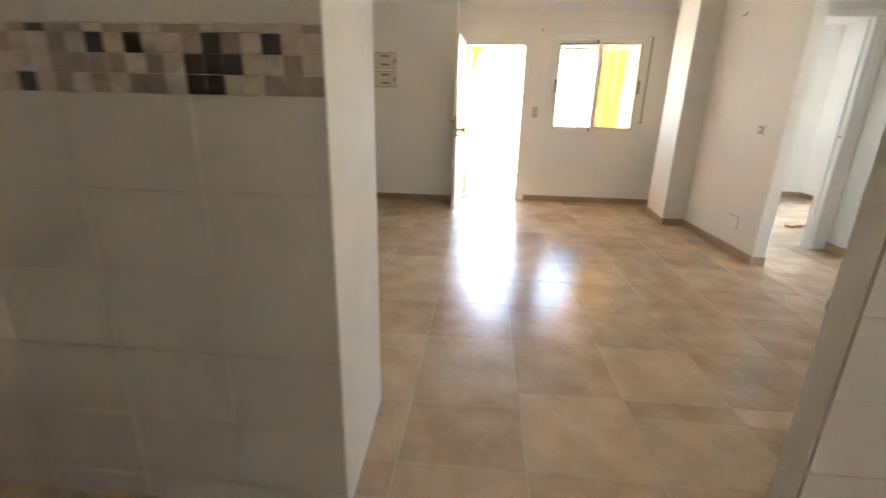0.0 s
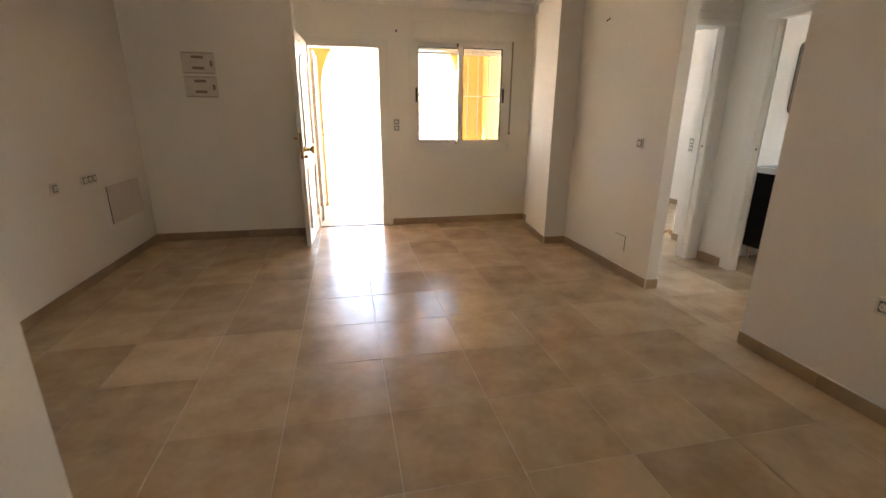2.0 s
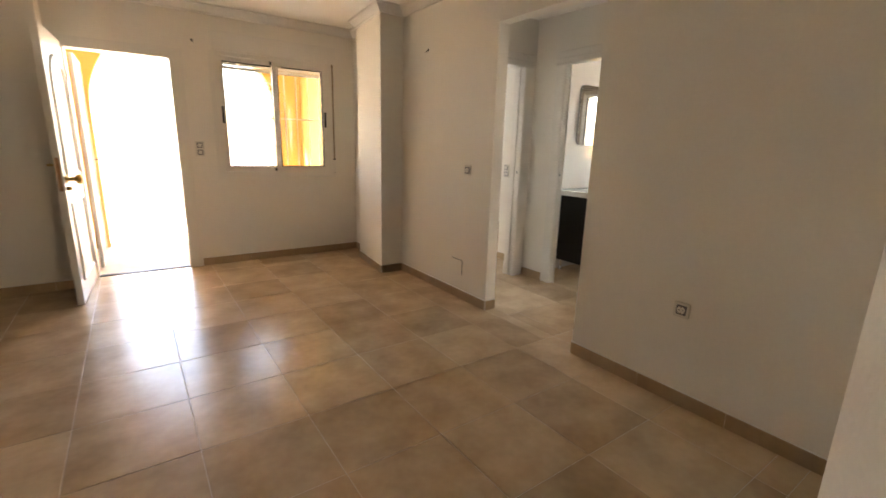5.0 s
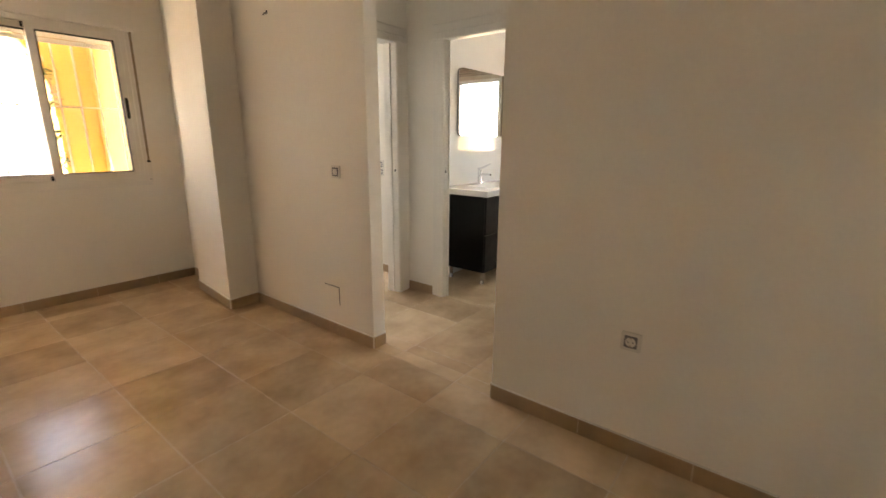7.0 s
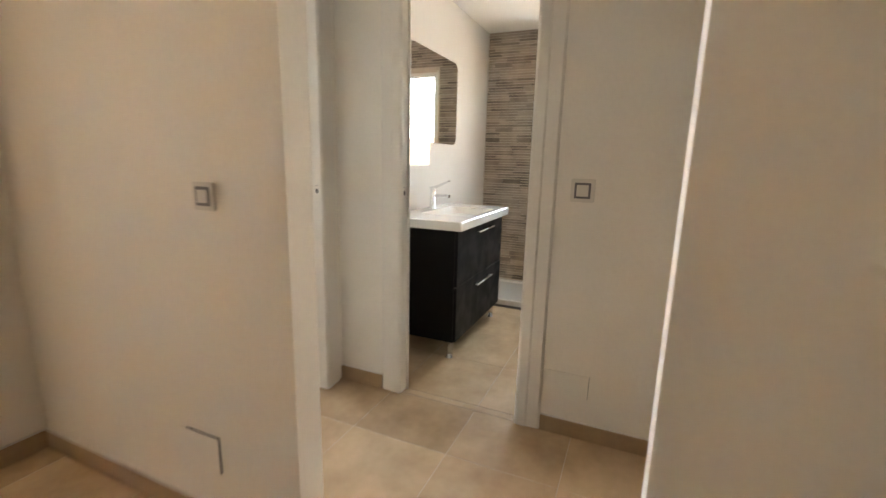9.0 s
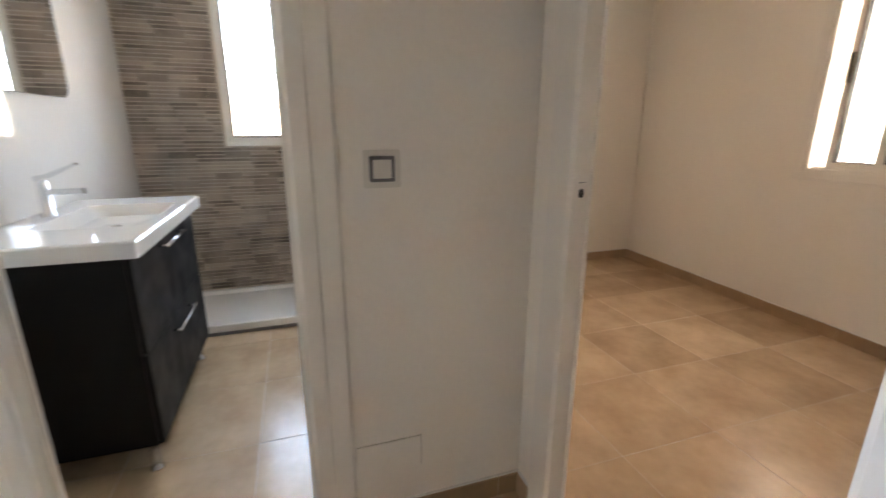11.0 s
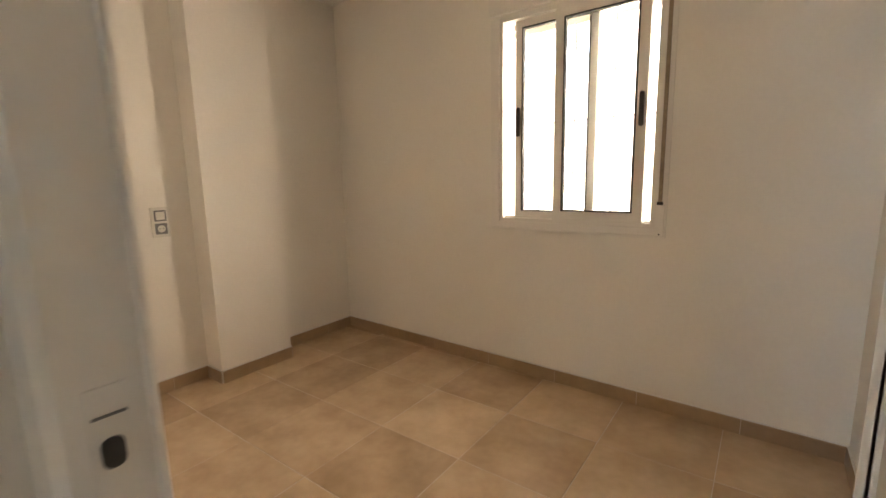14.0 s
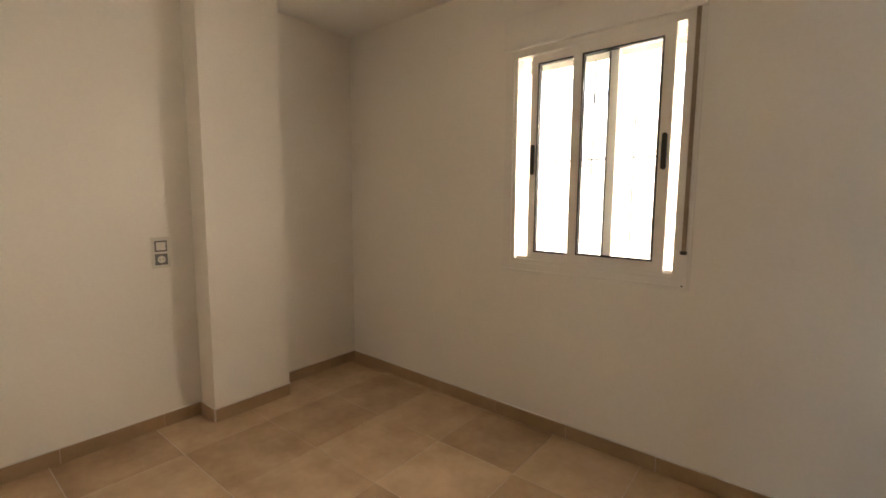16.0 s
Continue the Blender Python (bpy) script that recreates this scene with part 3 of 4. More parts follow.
part("threshold", box(0.03, dw - 0.03, 0.02, 0.08, -0.003, 0.008, 0.002), BLACK, fd, "dark metal threshold strip")

leaf = thing("front_door_leaf", pose(1.268, 7.40, 0.012, 0, 0, -93.0), "white panelled front door standing wide open with brass knob", "door")
LW, LH, LT = 0.86, 2.078, 0.045    # local x along the leaf from the hinge, +y the outer face
part("slab", box(0, LW, -LT, 0, 0, LH, 0.003), WOODWHITE, leaf)


def panel_ring(bm, pts, width, y0, y1):
    """A raised moulding that follows a closed outline (x, z)."""
    cx, cz = sum(p[0] for p in pts) / len(pts), sum(p[1] for p in pts) / len(pts)
    inner = []
    for x, z in pts:
        d = math.hypot(x - cx, z - cz)
        inner.append((x + (cx - x) / d * width, z + (cz - z) / d * width))
    n = len(pts)
    rows = [[bm.verts.new((x, y, z)) for x, z in some] for some, y in
            ((pts, y0), ([((a[0] * 2 + b[0]) / 3, (a[1] * 2 + b[1]) / 3) for a, b in zip(pts, inner)], y1),
             ([((a[0] + b[0] * 2) / 3, (a[1] + b[1] * 2) / 3) for a, b in zip(pts, inner)], y1), (inner, y0))]
    for a, b in zip(rows, rows[1:]):
        for k in range(n):
            bm.faces.new((a[k], a[(k + 1) % n], b[(k + 1) % n], b[k]))
    bmesh.ops.recalc_face_normals(bm, faces=bm.faces)
    return bm


for x0, x1 in ((0.13, LW - 0.13),):
    arch = [(x0, 0.98), (x1, 0.98), (x1, 1.72)] + [((x0 + x1) / 2 + (x1 - x0) / 2 * math.cos(radians(a)), 1.72 + 0.2 * math.sin(radians(a))) for a in range(15, 180, 15)] + [(x0, 1.72)]
    for s, y in ((1, 0.0005), (-1, -LT - 0.0005)):
        part("panel_moulding", panel_ring(bmesh.new(), arch, 0.035, y, y + s * 0.014), WOODWHITE, leaf)
        part("panel_moulding", panel_ring(bmesh.new(), [(x0, 0.16), (x1, 0.16), (x1, 0.80), (x0, 0.80)], 0.035, y, y + s * 0.014), WOODWHITE, leaf)
knob = part("door_knob", add_lathe(bmesh.new(), [(0.034, 0.0), (0.034, 0.008), (0.016, 0.014), (0.014, 0.034), (0.020, 0.040), (0.014, 0.046), (0.015, 0.056), (0.032, 0.066), (0.040, 0.082), (0.034, 0.098), (0.012, 0.104)],
                                   (LW - 0.07, 0.0, 0.985), "y"), BRASS, leaf, "round aged brass knob")
part("rosette", add_lathe(bmesh.new(), [(0.036, 0.0005), (0.036, 0.004), (0.028, 0.008)], (LW - 0.07, 0.0, 0.985), "y"), BRASS, knob)
part("key_cylinder", add_lathe(bmesh.new(), [(0.016, 0.0), (0.016, 0.026), (0.011, 0.032)], (LW - 0.07, 0.0, 0.915), "y", 14), BRASS, leaf, "brass lock cylinder")
handle = part("lever_handle", add_lathe(bmesh.new(), [(0.02, -LT), (0.02, -LT - 0.008), (0.008, -LT - 0.012), (0.008, -LT - 0.05)], (LW - 0.07, 0.0, 1.09), "y", 14), BRASS, leaf, "small brass lever")
part("lever", add_rod(bmesh.new(), (LW - 0.07, -LT - 0.045, 1.09), (LW - 0.17, -LT - 0.045, 1.09), 0.008), BRASS, handle)
part("lock_plate", box(LW - 0.0005, LW + 0.002, -LT + 0.01, -0.01, 0.90, 1.15, 0.0005), WOODEDGE, leaf, "brown lock plate on the door edge")
for z in (0.22, 1.02, 1.82):
    part("hinge", add_rod(bmesh.new(), (0.0, 0.008, z - 0.05), (0.0, 0.008, z + 0.05), 0.008, 10), BRASS, leaf)
part("spyhole", add_lathe(bmesh.new(), [(0.008, 0.0), (0.009, 0.005), (0.005, 0.006)], (LW / 2, 0.0, 1.5), "y", 12), BRASS, leaf)

# security gate outside, folded open
gate = thing("security_gate", pose(1.285, 7.70, 0.02, 0, 0, 89.7), "beige metal security gate folded open on the porch", "gate")
GW, GH = 0.74, 2.04
part("gate_frame", boxes([(0, 0.035, -0.03, 0, 0, GH), (GW - 0.035, GW, -0.03, 0, 0, GH), (0.035, GW - 0.035, -0.03, 0, 0, 0.05),
                          (0.035, GW - 0.035, -0.03, 0, GH - 0.05, GH), (0.035, GW - 0.035, -0.03, 0, 0.62, 0.66), (0.035, GW - 0.035, -0.03, 0, 1.38, 1.42)]), IRON, gate)
for z0, z1 in ((0.05, 0.62), (0.66, 1.38), (1.42, GH - 0.05)):
    part("panel", box(0.035, GW - 0.035, -0.02, -0.012, z0, z1), GATEPANEL, gate, "flat beige sheet panel")
gl = part("gate_lock", box(GW - 0.05, GW + 0.004, -0.034, 0.004, 0.93, 1.10, 0.003), IRON, gate)
part("gate_lever", add_rod(bmesh.new(), (GW - 0.03, -0.036, 1.05), (GW - 0.03, -0.085, 1.05), 0.007), BLACK, gl)

# ---- porch and outdoors ----
ground = structure("ground", prism([(1500, 0), *[(1500 * math.cos(radians(a)), 1500 * math.sin(radians(a))) for a in range(15, 360, 15)]], "z", -0.6, -0.22),
                   GROUND, "pale sunlit paving and ground around the house", "ground")
terrace = structure("terrace", box(-2.5, XE - 0.12, 7.62, 10.5, -0.21, -0.018), GROUT, "pale tiled porch floor in the sun", "terrace")
AX0, AX1, AS = 1.33, 3.40, 1.66   # arch jambs and springing
arc = [((AX0 + AX1) / 2 + (AX1 - AX0) / 2 * math.cos(radians(a)), AS + (AX1 - AX0) / 2 * math.sin(radians(a))) for a in range(0, 181, 9)]
bm = bmesh.new()
top = [bm.verts.new((x, 8.88, z)) for x, z in arc] , [bm.verts.new((x, 8.88, 3.1)) for x, z in arc]
topb = [bm.verts.new((x, 9.12, z)) for x, z in arc], [bm.verts.new((x, 9.12, 3.1)) for x, z in arc]
for k in range(len(arc) - 1):
    bm.faces.new((top[0][k], top[0][k + 1], top[1][k + 1], top[1][k]))
    bm.faces.new((topb[0][k + 1], topb[0][k], topb[1][k], topb[1][k + 1]))
    bm.faces.new((top[0][k + 1], top[0][k], topb[0][k], topb[0][k + 1]))
bmesh.ops.recalc_face_normals(bm, faces=bm.faces)
add_box(bm, AX1, XE - 0.12, 8.88, 9.12, -0.02, 3.1)
add_box(bm, 1.10, AX0, 8.88, 9.12, -0.02, 3.1)
structure("porch_arch", bm, YELLOW, "sunlit yellow rendered porch wall with a round arch", "arch")
structure("porch_side_wall", box(0.98, 1.10, 7.62, 9.12, -0.02, 3.1), YELLOW, "yellow rendered porch side wall", "wall")
structure("facade_yellow", boxes([(1.10, D0 - 0.02, 7.62, 7.64, -0.02, 3.0), (D1 + 0.02, W0 - 0.02, 7.62, 7.64, -0.02, 3.0), (W0 - 0.02, W1 + 0.02, 7.62, 7.64, -0.02, WZ0 - 0.02)]),
          YELLOW, "yellow rendered outer face of the house", "wall")
structure("porch_east_wall", box(XE - 0.18, XE - 0.12, 7.62, 8.88, -0.02, 3.1), YELLOW, "yellow rendered wall beside the porch window", "wall")
structure("garden_wall", box(-6, 12, 14.0, 14.2, -0.22, 1.1), node_mat("white_garden_wall", (0.8, 0.78, 0.74), 0.9, var=0.05, scale=1.0, bump=0.4), "low white garden wall in the sun", "wall")
structure("neighbour_wall", box(-1, 12, -4.2, -4.0, -0.22, 3.0), node_mat("white_neighbour_wall", (0.8, 0.78, 0.74), 0.9, var=0.05, scale=1.0, bump=0.4), "white wall across the back yard", "wall")
structure("side_wall_outside", box(10.0, 10.2, -1, 9, -0.22, 1.6), YELLOW, "low yellow wall beyond the bathroom window", "wall")

# climbing plant on the arch jamb
vine = thing("climbing_plant", pose(AX1 - 0.03, 8.80, -0.015), "thin climbing plant with pale pink flowers on the porch arch", "plant")
rnd = random.Random(5)
stem = bmesh.new()
last = Vector((0, 0, 0))
for i in range(1, 15):
    p = Vector((rnd.uniform(-0.025, 0.02), rnd.uniform(-0.02, 0.02), i * 0.145))
    add_rod(stem, last, p, 0.006, 6)
    last = p
part("stem", stem, STRAP, vine)


def leaves(count, z0, z1, size, reach):
    bm = bmesh.new()
    for _ in range(count):
        c = Vector((rnd.gauss(0, reach), rnd.gauss(-0.02, reach * 0.5), rnd.uniform(z0, z1)))
        u = Vector((rnd.uniform(-1, 1), rnd.uniform(-1, 1), rnd.uniform(-1, 0.4))).normalized() * size * rnd.uniform(0.7, 1.3)
        v = u.cross(Vector((rnd.uniform(-1, 1), rnd.uniform(-1, 1), 0.6))).normalized() * u.length * 0.55
        n = u.cross(v).normalized() * u.length * 0.12
        a = [bm.verts.new(c + q) for q in (-u * 0.2, u * 0.35 + v * 0.5 + n, u, u * 0.35 - v * 0.5 + n)]
        bm.faces.new((a[0], a[1], a[2]))
        bm.faces.new((a[0], a[2], a[3]))
    return bm


for z0, z1 in ((1.05, 1.18), (1.32, 1.42), (1.62, 1.72), (1.9, 2.05)):
    part("leaves", leaves(26, z0, z1, 0.045, 0.03), LEAF, vine, "small dusty green leaves")
part("flowers", leaves(34, 1.70, 1.86, 0.04, 0.035), PETAL, vine, "pale pink flowers")

# ---- switches, sockets and covers ----


def plate(ob, w, h):
    part("plate", prism(rounded(w, h, 0.006), "y", -0.009, 0.0), PLASTIC, ob)


def rocker(ob, x, z, s=0.026):
    """A square insert with its dark rim."""
    part("rim", prism([(x - s + p, z - s + q) for p, q in rounded(2 * s, 2 * s, 0.004)], "y", -0.0115, -0.009), GREYTRIM, ob, "thin grey rim")
    part("rocker", prism([(x - s + 0.009 + p, z - s + 0.009 + q) for p, q in rounded(2 * s - 0.018, 2 * s - 0.018, 0.003)], "y", -0.0145, -0.0115), PLASTIC, ob)


def outlet(ob, x, z, s=0.026):
    part("rim", prism([(x - s + p, z - s + q) for p, q in rounded(2 * s, 2 * s, 0.004)], "y", -0.0115, -0.009), GREYTRIM, ob, "thin grey rim")
    well = part("socket_face", add_lathe(bmesh.new(), [(0.021, -0.0135), (0.0195, -0.0115)], (x, 0, z), "y", 20), PLASTIC, ob)
    for d in (-0.0095, 0.0095):
        part("pin_hole", add_lathe(bmesh.new(), [(0.003, -0.0145), (0.003, -0.0135)], (x + d, 0, z), "y", 8), BLACK, well)
    for d in (-0.0175, 0.0175):
        part("earth_clip", box(x - 0.003, x + 0.003, -0.015, -0.0135, z + d - 0.003, z + d + 0.003), CHROME, well)


def wall_switch(m, label, size=0.08):
    ob = thing("light_switch", m, label, "switch")
    plate(ob, size, size)
    rocker(ob, size / 2, size / 2, size * 0.34)
    return ob


wall_switch(pose(XE, 5.156, 1.09, 0, 0, -90), "single ivory light switch by the hall opening")
wall_switch(pose(HX, 4.254, 1.085, 0, 0, -90), "ivory light switch with grey rim in the hall", 0.096)
ob = thing("light_switch", pose(2.20, YN, 1.148), "double ivory light switch beside the front door", "switch")
plate(ob, 0.08, 0.15)
rocker(ob, 0.04, 0.04)
rocker(ob, 0.04, 0.11)
ob = thing("wall_socket", pose(XE, 3.30, 0.485, 0, 0, -90), "single ivory wall socket low on the wall", "socket")
plate(ob, 0.08, 0.08)
outlet(ob, 0.04, 0.04)
ob = thing("wall_socket", pose(XW, 5.54, 0.77, 0, 0, 90), "single ivory socket on the shaded wall", "socket")
plate(ob, 0.08, 0.08)
rocker(ob, 0.04, 0.04)
ob = thing("socket_strip", pose(XW, 5.93, 0.775, 0, 0, 90), "triple ivory socket strip on the shaded wall", "socket")
plate(ob, 0.222, 0.08)
outlet(ob, 0.04, 0.04)
rocker(ob, 0.111, 0.04)
rocker(ob, 0.182, 0.04)
ob = thing("switch_and_socket", pose(BX, 2.782, 0.945, 0, 0, -90), "ivory switch above a socket on the bedroom wall", "socket")
plate(ob, 0.094, 0.176)
outlet(ob, 0.047, 0.050, 0.032)
rocker(ob, 0.047, 0.126, 0.032)

ob = thing("switch_and_socket", pose(5.206, 6.06, 0.98, 0, 0, -90), "ivory switch above a socket in the back bedroom", "socket")
plate(ob, 0.08, 0.15)
outlet(ob, 0.04, 0.04)
rocker(ob, 0.04, 0.11)


def cover(name, m, w, h, gap, label):
    """A painted cover plate with a dark gap along one edge."""
    ob = thing(name, m, label, "cover plate")
    part("cover", box(0.0, w, -0.006, 0.0, 0.0, h, 0.0015), COVER if w > 0.5 else PLASTER, ob)
    part("gap", gap, RUBBER, ob, "dark open joint")
    for x in (0.012, w - 0.012) if w > 0.5 else ():
        part("screw", add_lathe(bmesh.new(), [(0.004, -0.0075), (0.004, -0.006)], (x, 0, h - 0.015 if x < 0.1 else 0.06), "y", 8), GREYTRIM, ob)
    return ob


cover("wall_cover", pose(XW, 6.28, 0.385, 0, 0, 90), 0.62, 0.335, box(-0.006, 0.0, -0.004, 0.0, 0.0, 0.335), "painted access cover with an open edge on the wall")
cover("wall_cover", pose(XE, 5.33, 0.222, 0, 0, -90), 0.18, 0.125, boxes([(0.18, 0.184, -0.003, 0.0, 0.0, 0.125), (0.03, 0.184, -0.003, 0.0, 0.125, 0.1285)]), "small painted junction cover low on the wall")
cover("wall_cover", pose(HX, 4.31, 0.20, 0, 0, -90), 0.20, 0.11, box(0.20, 0.2015, -0.002, 0.0, 0.0, 0.11), "small painted cover low on the hall wall")


def wall_hole(m, label):
    ob = thing("cable_hole", m, label, "cable outlet")
    part("hole", add_lathe(bmesh.new(), [(0.011, -0.0015), (0.011, 0.0)], (0, 0, 0), "y", 14), RUBBER, ob)
    part("wire_end", add_rod(bmesh.new(), (0.0, -0.001, 0.0), (0.004, -0.03, -0.022), 0.004, 8), BLACK, ob)


wall_hole(pose(XE, 5.756, 2.146, 0, 0, -90), "dark cable stub for a wall lamp")
wall_hole(pose(2.259, YN, 2.25), "dark cable stub above the light switches")

# distribution boxes on the thick north wall
for z, label in ((1.715, "upper beige flush fuse box with label strips"), (1.49, "lower beige flush fuse box with label strips")):
    ob = thing("fuse_box", pose(0.075, YP, z), label, "fuse box", group="fuse boxes by the front door")
    part("surround", prism(rounded(0.305, 0.212, 0.008), "y", -0.010, 0.0), BOXPLASTIC, ob)
    lid = part("lid", prism([(0.018 + p, 0.016 + q) for p, q in rounded(0.269, 0.180, 0.006)], "y", -0.017, -0.010), BOXPLASTIC, ob)
    # thin brown strips colour in the shadow along the lid's two edges
    for zz in (0.011, 0.197):
        part("shadow_joint", box(0.014, 0.291, -0.0112, -0.0098, zz, zz + 0.0045), LABELBAR, ob)
    for zz in (0.045, 0.148):
        part("label_strip", box(0.095, 0.205, -0.0182, -0.017, zz, zz + 0.026), LABELBAR, lid, "small brown label strip")
    part("catch", prism([(0.262 + p, 0.075 + q) for p, q in rounded(0.024, 0.055, 0.01)], "y", -0.0195, -0.017), LABELBAR, lid)

# ---- bathroom ----
van = thing("vanity_unit", pose(5.45, BATHN, 0), "dark wenge two-drawer vanity unit on chrome feet", "vanity")
VW, VD = 0.93, 0.475
part("carcass", box(0, VW, -VD + 0.02, -0.002, 0.12, 0.84, 0.002), DARKWOOD, van)
for z0, z1 in ((0.125, 0.475), (0.483, 0.835)):
    dr = part("drawer_front", box(0.002, VW - 0.002, -VD, -VD + 0.019, z0, z1, 0.003), DARKWOOD, van)
    bar = add_rod(bmesh.new(), (VW / 2 - 0.16, -VD - 0.028, z1 - 0.05), (VW / 2 + 0.16, -VD - 0.028, z1 - 0.05), 0.006)
    hd = part("handle", bar, CHROME, dr, "slim chrome bar handle")
    for x in (VW / 2 - 0.14, VW / 2 + 0.14):
        part("post", add_rod(bmesh.new(), (x, -VD, z1 - 0.05), (x, -VD - 0.028, z1 - 0.05), 0.005, 8), CHROME, hd)
for x in (0.04, VW - 0.04):
    for y in (-0.06, -VD + 0.05):
        part("foot", add_lathe(bmesh.new(), [(0.024, 0.0), (0.024, 0.006), (0.018, 0.012), (0.018, 0.105), (0.03, 0.112), (0.03, 0.12)], (x, y, 0), "z", 16), CHROME, van, "chrome adjustable foot")

basin = thing("washbasin", pose(5.385, BATHN, 0.841), "glossy white ceramic washbasin top on the vanity", "washbasin")
bm = bmesh.new()
bw, bd, bt = 1.01, 0.52, 0.055
hx0, hx1, hy0, hy1 = 0.26, 0.80, -bd + 0.05, -0.12


def ring(pts, z):
    return [bm.verts.new((x, y, z)) for x, y in pts]


def rect(a, b, c, d, r):
    return [(a + p, c + q) for p, q in rounded(b - a, d - c, r, 4)]


loops = [ring(rect(0, bw, -bd, -0.001, 0.012), 0.0), ring(rect(0, bw, -bd, -0.001, 0.012), bt - 0.006), ring(rect(0.006, bw - 0.006, -bd + 0.006, -0.007, 0.010), bt),
         ring(rect(hx0, hx1, hy0, hy1, 0.03), bt), ring(rect(hx0 + 0.008, hx1 - 0.008, hy0 + 0.008, hy1 - 0.008, 0.03), bt - 0.008),
         ring(rect(hx0 + 0.05, hx1 - 0.05, hy0 + 0.05, hy1 - 0.05, 0.05), bt - 0.045), ring(rect(hx0 + 0.2, hx1 - 0.2, hy0 + 0.12, hy1 - 0.12, 0.03), bt - 0.05)]
for a, b in zip(loops, loops[1:]):
    for k in range(len(a)):
        f = bm.faces.new((a[k], a[(k + 1) % len(a)], b[(k + 1) % len(a)], b[k]))
bm.faces.new(loops[-1])
bm.faces.new(loops[0][::-1])
bmesh.ops.recalc_face_normals(bm, faces=bm.faces)
part("basin_top", bm, CERAMIC, basin)
part("drain", add_lathe(bmesh.new(), [(0.022, bt - 0.0497), (0.022, bt - 0.0475), (0.015, bt - 0.046)], (0.53, (hy0 + hy1) / 2, 0), "z", 16), CHROME, basin)

tap = thing("mixer_tap", pose(5.93, 5.34, 0.896), "chrome single-lever mixer tap on the washbasin", "tap")
part("body", add_lathe(bmesh.new(), [(0.026, 0.0), (0.026, 0.006), (0.021, 0.010), (0.020, 0.135), (0.017, 0.142)], (0, 0, 0), "z", 20), CHROME, tap)
part("spout", prism([(-0.015 + p, 0.085 + q) for p, q in rounded(0.03, 0.022, 0.006)], "y", -0.13, -0.008), CHROME, tap)
lever = bmesh.new()
add_prism(lever, [(0.02, 0.142), (0.02, 0.158), (-0.02, 0.165), (-0.12, 0.205), (-0.125, 0.198), (-0.03, 0.15)], "x", -0.012, 0.012)
part("lever", lever, CHROME, tap)

mir = thing("mirror", pose(5.63, BATHN, 1.365), "frameless rounded rectangular mirror over the washbasin", "mirror")
part("backing", prism(rounded(0.85, 0.62, 0.06, 8), "y", -0.018, -0.001), GREYTRIM, mir)
part("glass", prism(rounded(0.85, 0.62, 0.06, 8), "y", -0.023, -0.018), MIRROR, mir, "silvered mirror glass")

tray = thing("shower_tray", pose(6.62, BATHS, 0), "low white shower tray against the mosaic wall", "shower tray")
TW, TD = BATHX - 6.62 - 0.014, BATHN - BATHS
bm = bmesh.new()
loops = [ring(rect(0, TW, 0.002, TD - 0.002, 0.01), 0.0), ring(rect(0, TW, 0.002, TD - 0.002, 0.01), 0.062), ring(rect(0.008, TW - 0.006, 0.008, TD - 0.008, 0.008), 0.068),
         ring(rect(0.05, TW - 0.04, 0.05, TD - 0.05, 0.03), 0.068), ring(rect(0.07, TW - 0.06, 0.07, TD - 0.07, 0.03), 0.05)]
for a, b in zip(loops, loops[1:]):
    for k in range(len(a)):
        bm.faces.new((a[k], a[(k + 1) % len(a)], b[(k + 1) % len(a)], b[k]))
bm.faces.new(loops[-1])
bm.faces.new(loops[0][::-1])
bmesh.ops.recalc_face_normals(bm, faces=bm.faces)
part("tray", bm, CERAMIC, tray)
part("edge_strip", box(-0.006, 0.0, 0.002, TD - 0.002, 0.0, 0.02), GREYTRIM, tray, "grey sealing strip")

# strip mosaic: staggered blocks of thin stone strips with pale recessed joints
rng = random.Random(7)
bm = bmesh.new()
strips, strip_mesh = [], {}
z = 0.072
while z < BATHC - 0.01:
    rows = rng.choice((1, 2, 2, 3, 4))
    cut = BATHS - rng.uniform(0.0, 0.17)
    block_top = min(z + rows * 0.0245, BATHC)
    while cut < BATHN - 0.02:
        y, y1 = max(cut, BATHS), min(cut + 0.172, BATHN - 0.001)
        cut += 0.172
        zz = z
        while zz < block_top - 0.004 and y1 - y > 0.012:
            hgt = 0.049 if block_top - zz > 0.04 and rng.random() < 0.12 else 0.0245
            z1 = min(zz + hgt, block_top)
            spans = [(y, y1)]
            if y1 > VW0 - 0.03 and y < VW1 + 0.03 and z1 > VZ0 - 0.03 and zz < VZ1 + 0.03:
                spans = [(a, b) for a, b in ((y, min(y1, VW0 - 0.03)), (max(y, VW1 + 0.03), y1)) if b - a > 0.008]
            d = rng.choice((0.006, 0.008, 0.010))
            for a, b in spans:
                if a > 4.62 and 0.9 < zz < 2.05:     # the stretch facing the doorway, strip by strip
                    strips.append((a, b, zz, z1, d))
                    continue
                add_box(bm, BATHX - d, BATHX, a + 0.0012, b - 0.0012, zz + 0.0026, z1 - 0.0026)
            zz = z1
    z = block_top
tagged(part("strip_mosaic", bm, STRIP, bath_east, "stacked brown and grey stone strips"), kind="stuff")
for a, b, z, z1, d in strips:
    key = (round(b - a, 3), round(z1 - z, 3), d)
    if key not in strip_mesh:
        me = bpy.data.meshes.new("strip")
        sm = box(-d, 0.0, 0.0012, key[0] - 0.0012, 0.0026, key[1] - 0.0026)
        sm.to_mesh(me)
        sm.free()
        me.materials.append(STRIP_PIECE)
        strip_mesh[key] = me
    ob = new("strip", strip_mesh[key])
    ob.parent = bath_east
    ob.location = (BATHX, a, z)

